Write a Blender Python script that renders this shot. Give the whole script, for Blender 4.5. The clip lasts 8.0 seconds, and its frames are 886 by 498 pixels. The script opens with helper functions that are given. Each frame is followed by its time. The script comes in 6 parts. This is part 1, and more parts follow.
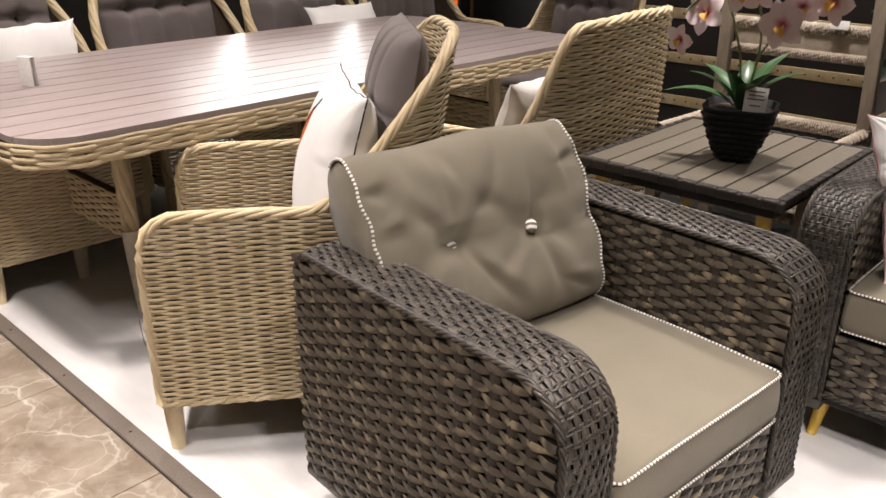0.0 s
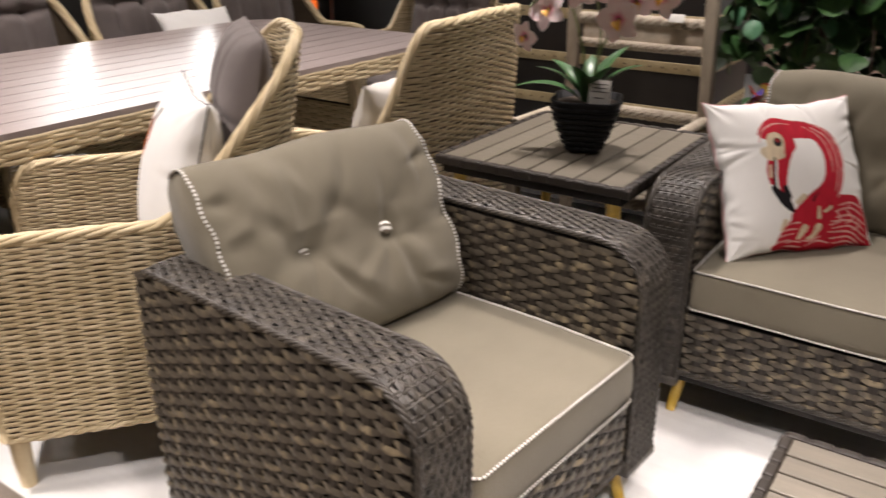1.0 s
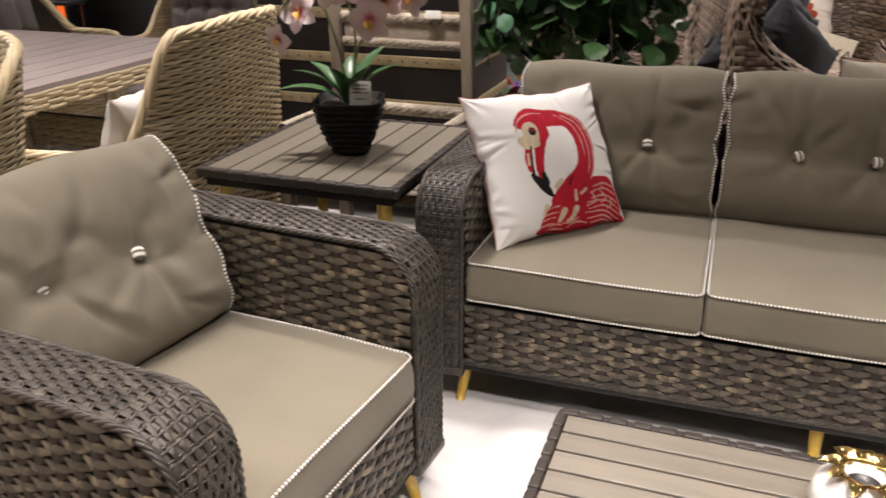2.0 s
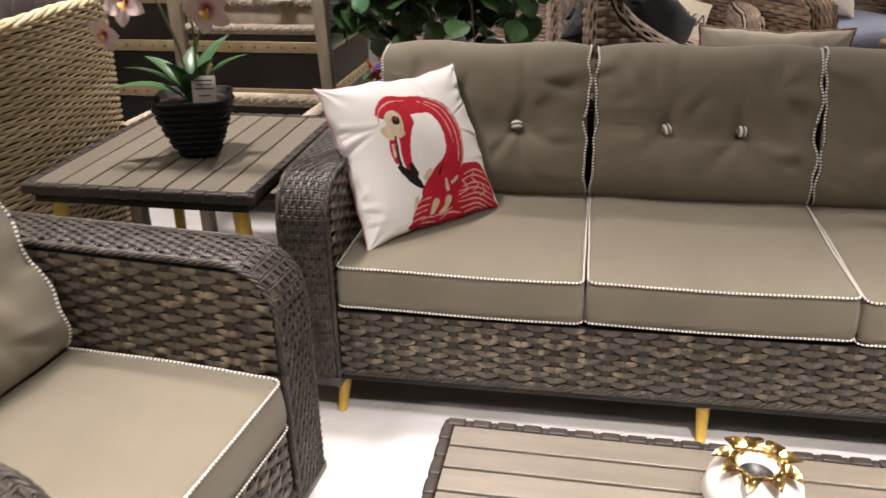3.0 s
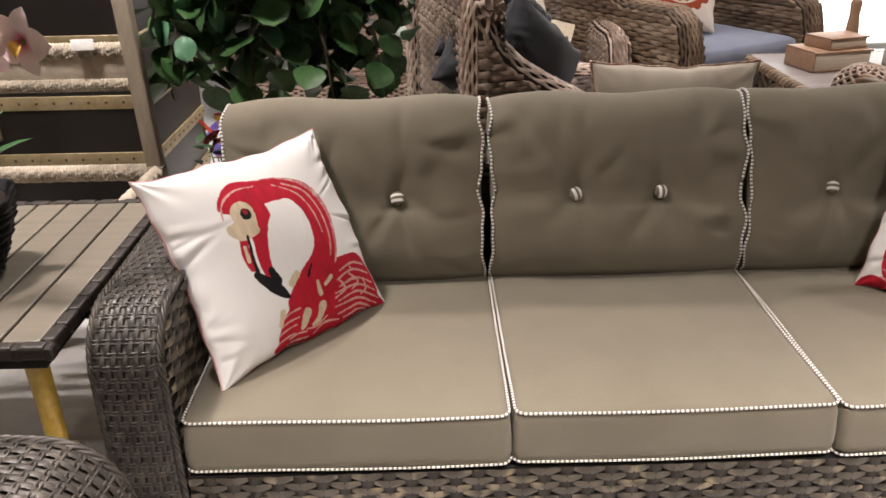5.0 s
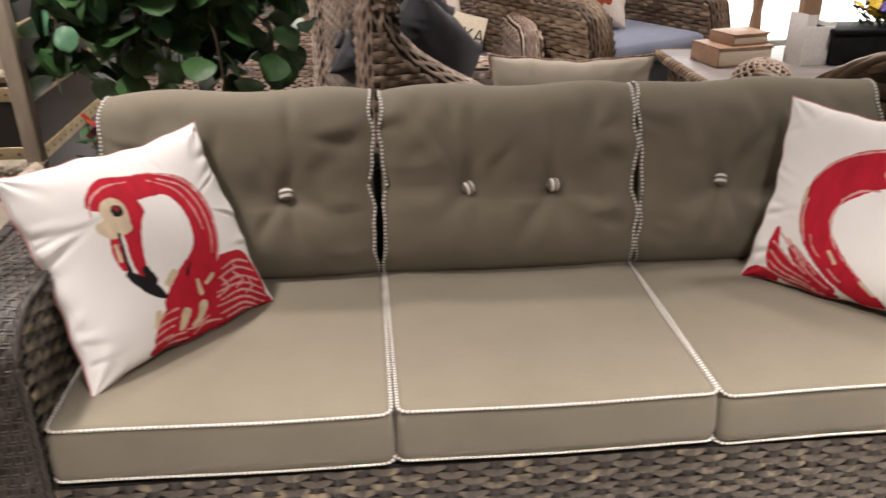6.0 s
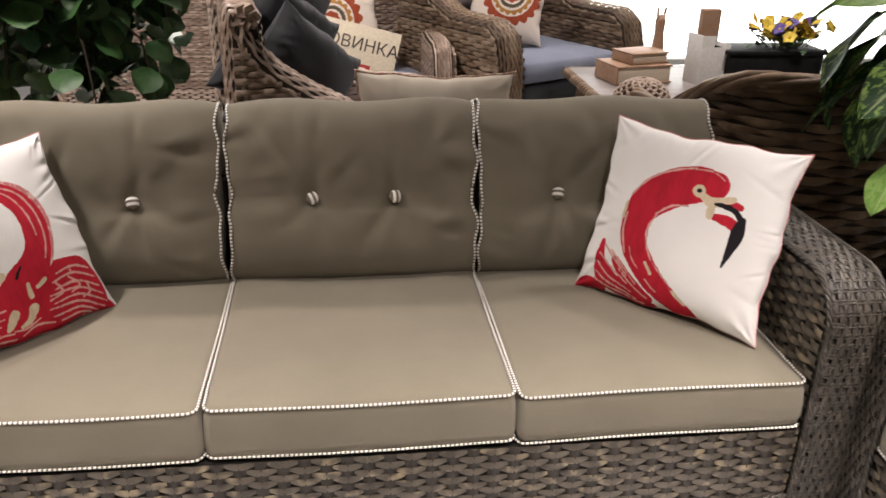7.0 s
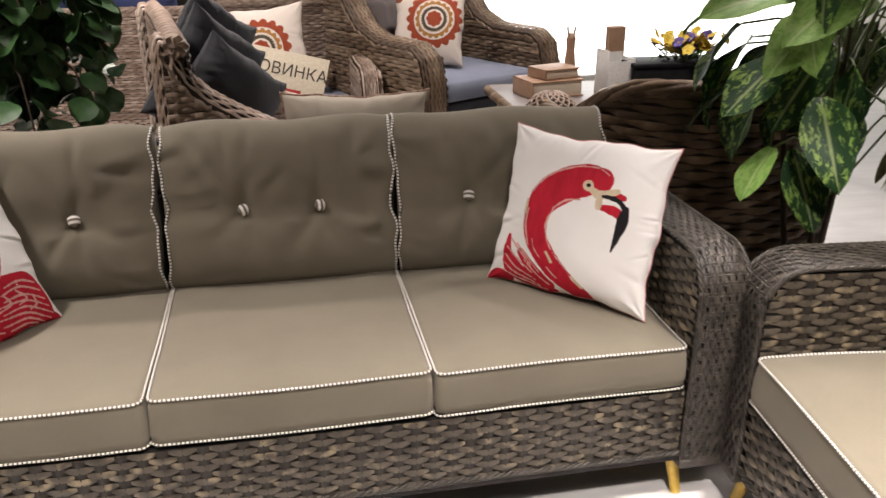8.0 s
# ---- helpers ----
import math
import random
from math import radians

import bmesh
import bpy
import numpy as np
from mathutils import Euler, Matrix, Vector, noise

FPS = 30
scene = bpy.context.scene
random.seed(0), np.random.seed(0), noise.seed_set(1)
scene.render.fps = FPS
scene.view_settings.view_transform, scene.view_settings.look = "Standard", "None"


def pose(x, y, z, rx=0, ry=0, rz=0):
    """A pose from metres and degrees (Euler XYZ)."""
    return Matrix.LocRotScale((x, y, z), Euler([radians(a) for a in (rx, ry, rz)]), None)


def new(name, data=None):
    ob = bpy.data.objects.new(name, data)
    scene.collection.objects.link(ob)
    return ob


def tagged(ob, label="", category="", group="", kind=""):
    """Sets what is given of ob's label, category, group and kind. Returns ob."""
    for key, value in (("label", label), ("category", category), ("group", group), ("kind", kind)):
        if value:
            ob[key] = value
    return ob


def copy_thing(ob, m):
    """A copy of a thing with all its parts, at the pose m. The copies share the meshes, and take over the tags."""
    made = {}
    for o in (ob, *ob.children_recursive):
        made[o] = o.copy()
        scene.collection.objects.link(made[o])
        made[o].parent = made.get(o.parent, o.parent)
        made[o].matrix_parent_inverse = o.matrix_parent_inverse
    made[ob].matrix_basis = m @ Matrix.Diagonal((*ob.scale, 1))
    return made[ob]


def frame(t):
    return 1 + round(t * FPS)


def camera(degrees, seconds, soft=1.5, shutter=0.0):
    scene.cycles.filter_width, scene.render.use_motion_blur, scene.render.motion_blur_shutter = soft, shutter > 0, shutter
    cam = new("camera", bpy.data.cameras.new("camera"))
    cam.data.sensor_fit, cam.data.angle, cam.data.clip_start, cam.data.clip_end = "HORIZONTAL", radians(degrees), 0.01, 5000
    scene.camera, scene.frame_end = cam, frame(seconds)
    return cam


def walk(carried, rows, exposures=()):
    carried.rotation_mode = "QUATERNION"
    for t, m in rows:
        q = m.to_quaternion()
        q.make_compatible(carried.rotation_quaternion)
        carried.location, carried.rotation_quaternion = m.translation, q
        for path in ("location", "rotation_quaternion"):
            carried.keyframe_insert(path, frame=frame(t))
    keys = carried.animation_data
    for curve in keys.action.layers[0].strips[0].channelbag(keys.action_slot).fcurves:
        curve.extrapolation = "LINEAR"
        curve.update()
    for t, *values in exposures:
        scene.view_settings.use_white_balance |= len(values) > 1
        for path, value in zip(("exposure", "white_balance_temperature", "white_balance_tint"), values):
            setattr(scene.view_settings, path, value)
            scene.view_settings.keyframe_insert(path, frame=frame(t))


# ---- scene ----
cam = camera(56.9, 8.0, 1.5, 0.4)
METRES, EYE, TILT, LEAN, TURN = 1.6, 1.33, 0.0, 0.0, 43.5
ROWS = [
    (0.0, 0.0, 0.0, 0.0, 0.05, -22.71, -0.13),
    (0.5, 0.0122, 0.0021, -0.0029, -1.99, -22.08, 0.28),
    (1.0, 0.0422, 0.007, -0.0029, -8.77, -22.6, 0.13),
    (1.5, 0.0775, 0.0109, 0.0029, -17.11, -22.83, 0.1),
    (2.0, 0.0979, 0.0205, 0.0028, -23.61, -22.91, 0.28),
    (3.5, 0.2189, 0.1741, 0.0154, -36.12, -25.43, 1.43),
    (4.0, 0.2801, 0.2767, 0.0303, -38.79, -25.01, 1.45),
    (5.5, 0.3228, 0.3963, 0.0125, -46.72, -24.72, 0.75),
    (6.0, 0.38, 0.3479, 0.0098, -48.52, -25.05, -0.1),
    (6.5, 0.4657, 0.2252, 0.0211, -48.53, -24.9, -1.98),
    (7.0, 0.4829, 0.1572, 0.028, -49.56, -24.17, -1.15),
    (7.5, 0.4544, 0.0966, 0.0385, -51.81, -22.99, -0.03),
    (8.0, 0.41, 0.0367, 0.0419, -53.94, -22.45, 0.11),
]
walk(cam, [(t, pose(0, 0, EYE, TILT, LEAN, TURN) @ pose(METRES * x, METRES * y, METRES * z, 90 + pitch, roll, yaw)) for t, x, y, z, yaw, pitch, roll in ROWS], [(0.0, -0.03), (2.0, 0.08), (3.5, 0.28), (6.0, 0.40), (8.0, 0.28)])

# ---- world and light ----
world = bpy.data.worlds.new("store_air")
scene.world = world
world.use_nodes = True
world.node_tree.nodes["Background"].inputs[0].default_value = (0.9, 0.95, 1.0, 1)
world.node_tree.nodes["Background"].inputs[1].default_value = 0.05
CEIL = 3.1
LAMPS = [(0.35, 1.30, 9, 52), (-0.5, 1.10, 4, 50), (1.6, 1.35, 15, 55), (0.8, 0.30, 48, 100), (-2.3, 0.3, 36, 98), (-1.2, -0.3, 24, 98), (-1.25, 2.45, 27, 98), (-0.45, 4.1, 36, 105), (2.3, 3.2, 20, 98), (-3.2, 2.0, 24, 98), (1.5, 5.0, 13, 98), (-3.4, 4.5, 12, 98)]
LAMP_COLOUR = (1.0, 0.89, 0.85)
WINDOW_GLOW = 3.2


# ---- materials ----
def mat(name, rough=0.6, metal=0.0, spec=0.5):
    m = bpy.data.materials.new(name)
    m.use_nodes = True
    b = m.node_tree.nodes["Principled BSDF"]
    b.inputs["Roughness"].default_value = rough
    b.inputs["Metallic"].default_value = metal
    b.inputs["Specular IOR Level"].default_value = spec
    return m, m.node_tree, b


def node(nt, kind, **values):
    n = nt.nodes.new(kind)
    for key, v in values.items():
        n.inputs[key.replace("_", " ")].default_value = v
    return n


def rgb(c):
    return (c[0], c[1], c[2], 1)


def mixed(nt, fac, a, b, mode="MIX"):
    n = nt.nodes.new("ShaderNodeMix")
    n.data_type, n.blend_type = "RGBA", mode
    for sock, v in ((n.inputs[0], fac), (n.inputs[6], a), (n.inputs[7], b)):
        if hasattr(v, "is_linked"):
            nt.links.new(v, sock)
        else:
            sock.default_value = v if isinstance(v, (int, float)) else rgb(v)
    return n.outputs[2]


def noise_tex(nt, scale, detail=3.0, rough=0.55, stretch=None, distort=0.0):
    co = nt.nodes.new("ShaderNodeTexCoord")
    n = node(nt, "ShaderNodeTexNoise", Scale=scale, Detail=detail, Roughness=rough, Distortion=distort)
    out = co.outputs["Object"]
    if stretch:
        mp = node(nt, "ShaderNodeMapping", Scale=stretch)
        nt.links.new(out, mp.inputs[0])
        out = mp.outputs[0]
    nt.links.new(out, n.inputs["Vector"])
    return n.outputs["Fac"]


def ramp(nt, fac, lo, hi):
    n = node(nt, "ShaderNodeMapRange")
    n.inputs[1].default_value, n.inputs[2].default_value = lo, hi
    nt.links.new(fac, n.inputs[0])
    return n.outputs[0]


def bump(nt, b, height, strength=0.3, distance=0.002):
    n = node(nt, "ShaderNodeBump", Strength=strength, Distance=distance)
    nt.links.new(height, n.inputs["Height"])
    nt.links.new(n.outputs[0], b.inputs["Normal"])


def surface(name, c1, c2, rough=0.6, scale=6.0, fine=80.0, bumps=0.2, metal=0.0, stretch=None, island=0.0, objrand=0.0, spec=0.5):
    """Two tones mixed by a broad noise, a fine grain, and a shade of its own for each piece."""
    m, nt, b = mat(name, rough, metal, spec)
    col = mixed(nt, ramp(nt, noise_tex(nt, scale, stretch=stretch), 0.32, 0.68), c1, c2)
    grain = noise_tex(nt, fine, 2.0, stretch=stretch)
    col = mixed(nt, ramp(nt, grain, 0.2, 0.8), mixed(nt, 0.22, col, (0, 0, 0)), col)
    if island:
        g = nt.nodes.new("ShaderNodeNewGeometry")
        col = mixed(nt, ramp(nt, g.outputs["Random Per Island"], 0, 1 / island), col, mixed(nt, 0.6, col, c1, "MULTIPLY"))
    if objrand:
        g = nt.nodes.new("ShaderNodeObjectInfo")
        col = mixed(nt, ramp(nt, g.outputs["Random"], 0, 1 / objrand), col, mixed(nt, 0.55, col, c1, "MULTIPLY"))
    nt.links.new(col, b.inputs["Base Color"])
    if bumps:
        bump(nt, b, grain, bumps)
    return m


def cloth(name, c1, c2, thread=900.0, rough=0.9, bumps=0.45):
    m, nt, b = mat(name, rough, 0, 0.25)
    col = mixed(nt, ramp(nt, noise_tex(nt, 5.0), 0.3, 0.7), c1, c2)
    grain = noise_tex(nt, thread, 1.0, stretch=(1, 0.35, 1))
    col = mixed(nt, ramp(nt, grain, 0.25, 0.75), mixed(nt, 0.15, col, (0, 0, 0)), col)
    nt.links.new(col, b.inputs["Base Color"])
    b.inputs["Sheen Weight"].default_value = 0.15
    folds = noise_tex(nt, 26.0, 6.0, 0.65)
    add = node(nt, "ShaderNodeMath")
    add.operation = "ADD"
    nt.links.new(grain, add.inputs[0])
    nt.links.new(folds, add.inputs[1])
    bump(nt, b, add.outputs[0], bumps, 0.003)
    return m


def wicker(name, dark, mid, light, rough=0.5, along=14.0, single=False):
    """Plastic rattan: a tone for each strand, and tones that change along it."""
    m, nt, b = mat(name, rough, 0, 0.24)
    n1 = noise_tex(nt, along, 2.0)
    g = nt.nodes.new("ShaderNodeObjectInfo" if single else "ShaderNodeNewGeometry")
    col = mixed(nt, ramp(nt, n1, 0.35, 0.65), mid, light)
    col = mixed(nt, ramp(nt, g.outputs["Random" if single else "Random Per Island"], 0.15, 1.3), col, dark)
    fine = noise_tex(nt, 160.0, 2.0)
    col = mixed(nt, ramp(nt, fine, 0.2, 0.8), mixed(nt, 0.3, col, dark), col)
    nt.links.new(col, b.inputs["Base Color"])
    bump(nt, b, fine, 0.25, 0.001)
    return m


def strap_weave(name, dark, mid, khaki, rough, spec):
    """Flat plastic rattan: greys and browns that change every few centimetres, here and there a khaki length."""
    m, nt, b = mat(name, rough, 0, spec)
    g = nt.nodes.new("ShaderNodeObjectInfo")
    short = noise_tex(nt, 26.0, 1.0, 0.4)
    col = mixed(nt, ramp(nt, short, 0.30, 0.62), dark, mid)
    col = mixed(nt, ramp(nt, noise_tex(nt, 33.0, 1.0, 0.4), 0.54, 0.74), col, khaki)
    col = mixed(nt, ramp(nt, g.outputs["Random"], 0.3, 1.6), col, mid)
    fine = noise_tex(nt, 240.0, 2.0)
    col = mixed(nt, ramp(nt, fine, 0.2, 0.8), mixed(nt, 0.3, col, dark), col)
    nt.links.new(col, b.inputs["Base Color"])
    bump(nt, b, fine, 0.2, 0.001)
    return m


TAUPE = cloth("taupe_fabric", (0.185, 0.163, 0.118), (0.214, 0.190, 0.139))
GREY_CLOTH = cloth("grey_mauve_fabric", (0.15, 0.127, 0.120), (0.195, 0.166, 0.157))
CHARCOAL = cloth("charcoal_fabric", (0.019, 0.020, 0.024), (0.034, 0.035, 0.041))
BLUEGREY = cloth("blue_grey_fabric", (0.17, 0.19, 0.25), (0.22, 0.24, 0.31))
DENIM = cloth("denim_blue_fabric", (0.055, 0.075, 0.19), (0.085, 0.11, 0.25))
LINEN = cloth("linen_fabric", (0.46, 0.41, 0.33), (0.54, 0.48, 0.39))
WHITE_CLOTH = cloth("white_fabric", (0.76, 0.73, 0.68), (0.82, 0.79, 0.74))
DARK_WICKER = strap_weave("dark_wicker", (0.040, 0.033, 0.026), (0.102, 0.086, 0.064), (0.30, 0.245, 0.155), 0.42, 0.40)
STRAP_WICKER = strap_weave("strap_wicker", (0.026, 0.022, 0.018), (0.058, 0.050, 0.041), (0.105, 0.090, 0.070), 0.42, 0.42)
STAKE = surface("wicker_stake", (0.030, 0.022, 0.016), (0.046, 0.034, 0.024), 0.55, island=1)
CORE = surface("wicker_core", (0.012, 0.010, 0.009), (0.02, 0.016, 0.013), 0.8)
BEIGE_WICKER = wicker("beige_wicker", (0.48, 0.38, 0.22), (0.68, 0.555, 0.355), (0.82, 0.70, 0.485), 0.5, 9)
# dark backing for beige wicker: shade in the weave's gaps put into its colour
GAP_SHADE_CORE = surface("gap_shade_core", (0.07, 0.05, 0.03), (0.11, 0.08, 0.05), 0.8)
BROWN_WICKER = wicker("brown_wicker", (0.07, 0.045, 0.03), (0.20, 0.135, 0.085), (0.36, 0.27, 0.19), 0.5, 11)
BROWN_CORE = surface("brown_core", (0.03, 0.02, 0.014), (0.045, 0.03, 0.02), 0.8)
LILAC_WICKER = wicker("greyed_wicker", (0.15, 0.104, 0.078), (0.35, 0.255, 0.195), (0.60, 0.485, 0.40), 0.40, 22)
DEEP_WICKER = wicker("deep_brown_wicker", (0.055, 0.035, 0.023), (0.135, 0.088, 0.055), (0.28, 0.185, 0.11), 0.5, 14)
GOLD_LEG = surface("yellow_wood", (0.56, 0.36, 0.05), (0.66, 0.44, 0.08), 0.4, 20)
SLAT = surface("taupe_slat", (0.17, 0.150, 0.117), (0.215, 0.188, 0.147), 0.42, 5, 120, 0.12, stretch=(1, 8, 1), objrand=0.35)
SLAT_D = surface("mauve_slat", (0.36, 0.30, 0.285), (0.44, 0.375, 0.355), 0.30, 5, 120, 0.06, stretch=(8, 1, 1), objrand=0.3)
BLACK_POT = surface("black_pot", (0.006, 0.006, 0.007), (0.011, 0.011, 0.012), 0.6, 20, spec=0.2)
BLACK = surface("black_lacquer", (0.006, 0.005, 0.005), (0.012, 0.010, 0.009), 0.4, 10)
OLD_WOOD = surface("weathered_wood", (0.17, 0.135, 0.095), (0.30, 0.25, 0.185), 0.75, 9, 90, 0.5, stretch=(1, 1, 0.2))
ROPE = surface("rope_wrap", (0.42, 0.36, 0.28), (0.56, 0.49, 0.39), 0.85, 30, 300, 0.6)
BRASS = surface("aged_brass", (0.33, 0.26, 0.14), (0.45, 0.37, 0.22), 0.45, 25, 120, 0.3, metal=0.35)
GOLD = surface("polished_gold", (0.80, 0.55, 0.20), (0.90, 0.66, 0.28), 0.16, 12, 60, 0.1, metal=1.0)
CERAMIC = surface("white_ceramic", (0.82, 0.80, 0.76), (0.86, 0.84, 0.80), 0.3, 8, 60, 0.1)
PAPER = surface("white_paper", (0.78, 0.76, 0.72), (0.84, 0.82, 0.78), 0.7, 8)
INK = surface("grey_ink", (0.05, 0.045, 0.04), (0.07, 0.06, 0.055), 0.7)
RED_INK = surface("red_ink", (0.32, 0.02, 0.02), (0.40, 0.03, 0.03), 0.7)
CARD = surface("cream_card", (0.66, 0.58, 0.43), (0.72, 0.64, 0.49), 0.7)
LEAF = surface("ivy_leaf", (0.030, 0.092, 0.027), (0.095, 0.215, 0.062), 0.48, 14, 70, 0.4, objrand=1.1)
LEAF_PALE = surface("pale_ivy_leaf", (0.09, 0.24, 0.13), (0.15, 0.32, 0.18), 0.4, 14, 70, 0.3)
ORCHID_LEAF = surface("orchid_leaf", (0.03, 0.09, 0.03), (0.07, 0.16, 0.055), 0.35, 10, 60, 0.2)
STEM = surface("plant_stem", (0.10, 0.13, 0.04), (0.17, 0.20, 0.07), 0.5, 10)
TWIG = surface("brown_twig", (0.06, 0.04, 0.025), (0.09, 0.06, 0.04), 0.8, 10)
BOOKWOOD = surface("book_cover", (0.30, 0.17, 0.10), (0.40, 0.25, 0.16), 0.5, 12, 90, 0.2)
PAGES = surface("book_pages", (0.60, 0.50, 0.38), (0.70, 0.60, 0.46), 0.8, 8, 200, 0.3, stretch=(1, 1, 12))
PLASTER = surface("wall_paint", (0.30, 0.275, 0.245), (0.34, 0.31, 0.28), 0.8, 2, 90, 0.1)
DARKWALL = surface("dark_wall_paint", (0.035, 0.03, 0.028), (0.05, 0.043, 0.04), 0.7, 2, 90, 0.1)
CEILING = surface("ceiling_paint", (0.20, 0.19, 0.18), (0.24, 0.23, 0.22), 0.85, 2, 90, 0.1)
TRIM = surface("brown_metal_strip", (0.25, 0.21, 0.175), (0.31, 0.265, 0.225), 0.42, 6, 150, 0.1, metal=0.35)
GREY_WOOD = surface("grey_tabletop", (0.20, 0.175, 0.165), (0.28, 0.245, 0.23), 0.4, 4, 90, 0.1, stretch=(1, 6, 1))


def piping_material():
    m, nt, b = mat("striped_piping", 0.8)
    a = nt.nodes.new("ShaderNodeAttribute")
    a.attribute_name = "along"
    k = node(nt, "ShaderNodeMath")
    k.operation = "FRACT"
    nt.links.new(a.outputs["Fac"], k.inputs[0])
    nt.links.new(mixed(nt, ramp(nt, k.outputs[0], 0.52, 0.62), (0.76, 0.74, 0.69), (0.17, 0.145, 0.11)), b.inputs["Base Color"])
    return m


def stripe_button():
    m, nt, b = mat("striped_button", 0.7)
    co = nt.nodes.new("ShaderNodeTexCoord")
    w = node(nt, "ShaderNodeTexWave", Scale=32.0)
    w.bands_direction = "DIAGONAL"
    nt.links.new(co.outputs["Object"], w.inputs["Vector"])
    nt.links.new(mixed(nt, ramp(nt, w.outputs["Fac"], 0.4, 0.55), (0.17, 0.145, 0.11), (0.84, 0.82, 0.77)), b.inputs["Base Color"])
    return m


def marble_material():
    m, nt, b = mat("brown_marble", 0.12)
    co = nt.nodes.new("ShaderNodeNewGeometry")

    def cloud(scale, detail):
        n = node(nt, "ShaderNodeTexNoise", Scale=scale, Detail=detail, Roughness=0.6, Distortion=0.5)
        nt.links.new(co.outputs["Position"], n.inputs["Vector"])
        return n.outputs["Fac"]
    big, mid = cloud(2.6, 6.0), cloud(9.0, 5.0)
    col = mixed(nt, ramp(nt, big, 0.35, 0.65), (0.20, 0.155, 0.112), (0.34, 0.285, 0.22))
    col = mixed(nt, ramp(nt, mid, 0.45, 0.75), col, (0.41, 0.355, 0.285))
    warp = node(nt, "ShaderNodeTexNoise", Scale=3.5, Detail=4.0)
    nt.links.new(co.outputs["Position"], warp.inputs["Vector"])
    add = node(nt, "ShaderNodeVectorMath")
    add.operation = "MULTIPLY_ADD"
    add.inputs[1].default_value = (0.35, 0.35, 0.35)
    nt.links.new(warp.outputs["Color"], add.inputs[0])
    nt.links.new(co.outputs["Position"], add.inputs[2])
    for scale, width, amount in ((3.2, 0.022, 0.9), (8.0, 0.03, 0.5)):
        v = node(nt, "ShaderNodeTexVoronoi", Scale=scale)
        v.feature = "DISTANCE_TO_EDGE"
        nt.links.new(add.outputs[0], v.inputs["Vector"])
        vein = ramp(nt, v.outputs["Distance"], width, 0.0)
        k = node(nt, "ShaderNodeMath")
        k.operation = "MULTIPLY"
        k.inputs[1].default_value = amount
        nt.links.new(vein, k.inputs[0])
        gate = node(nt, "ShaderNodeMath")
        gate.operation = "MULTIPLY"
        nt.links.new(k.outputs[0], gate.inputs[0])
        nt.links.new(ramp(nt, big, 0.42, 0.6), gate.inputs[1])
        col = mixed(nt, gate.outputs[0], col, (0.58, 0.52, 0.44))
    nt.links.new(col, b.inputs["Base Color"])
    return m


def white_floor_material():
    m, nt, b = mat("white_floor", 0.28)
    streak = noise_tex(nt, 3.0, 5.0, 0.6, stretch=(0.7, 6, 1), distort=0.5)
    cloud = noise_tex(nt, 1.6, 4.0, 0.6, distort=0.8)
    col = mixed(nt, ramp(nt, streak, 0.35, 0.7), (0.66, 0.65, 0.63), (0.76, 0.75, 0.735))
    col = mixed(nt, ramp(nt, cloud, 0.5, 0.75), col, (0.58, 0.57, 0.56))
    nt.links.new(col, b.inputs["Base Color"])
    return m


def glow(name, colour, strength):
    m = bpy.data.materials.new(name)
    m.use_nodes = True
    m.node_tree.nodes.clear()
    e = m.node_tree.nodes.new("ShaderNodeEmission")
    o = m.node_tree.nodes.new("ShaderNodeOutputMaterial")
    e.inputs[0].default_value, e.inputs[1].default_value = rgb(colour), strength
    m.node_tree.links.new(e.outputs[0], o.inputs[0])
    return m


def petal_material(name, edge, heart):
    m, nt, b = mat(name, 0.55)
    a = nt.nodes.new("ShaderNodeAttribute")
    a.attribute_name = "along"
    vein = noise_tex(nt, 70.0, 2.0)
    col = mixed(nt, ramp(nt, a.outputs["Fac"], 0.04, 0.34), heart, edge)
    col = mixed(nt, ramp(nt, vein, 0.62, 1.1), col, heart)
    nt.links.new(col, b.inputs["Base Color"])
    b.inputs["Subsurface Weight"].default_value = 0.1
    b.inputs["Subsurface Radius"].default_value = (0.01, 0.005, 0.005)
    return m


def variegated(name, c1, c2, vein_colour, start=0.45):
    m, nt, b = mat(name, 0.5, 0, 0.3)
    a = nt.nodes.new("ShaderNodeAttribute")
    a.attribute_name = "along"
    n = noise_tex(nt, 62.0, 4.0, 0.65, stretch=(1, 0.45, 1), distort=0.6)
    col = mixed(nt, ramp(nt, n, start, start + 0.10), c1, c2)
    col = mixed(nt, ramp(nt, a.outputs["Fac"], 0.10, 0.0), col, vein_colour)
    nt.links.new(col, b.inputs["Base Color"])
    bump(nt, b, n, 0.2)
    return m


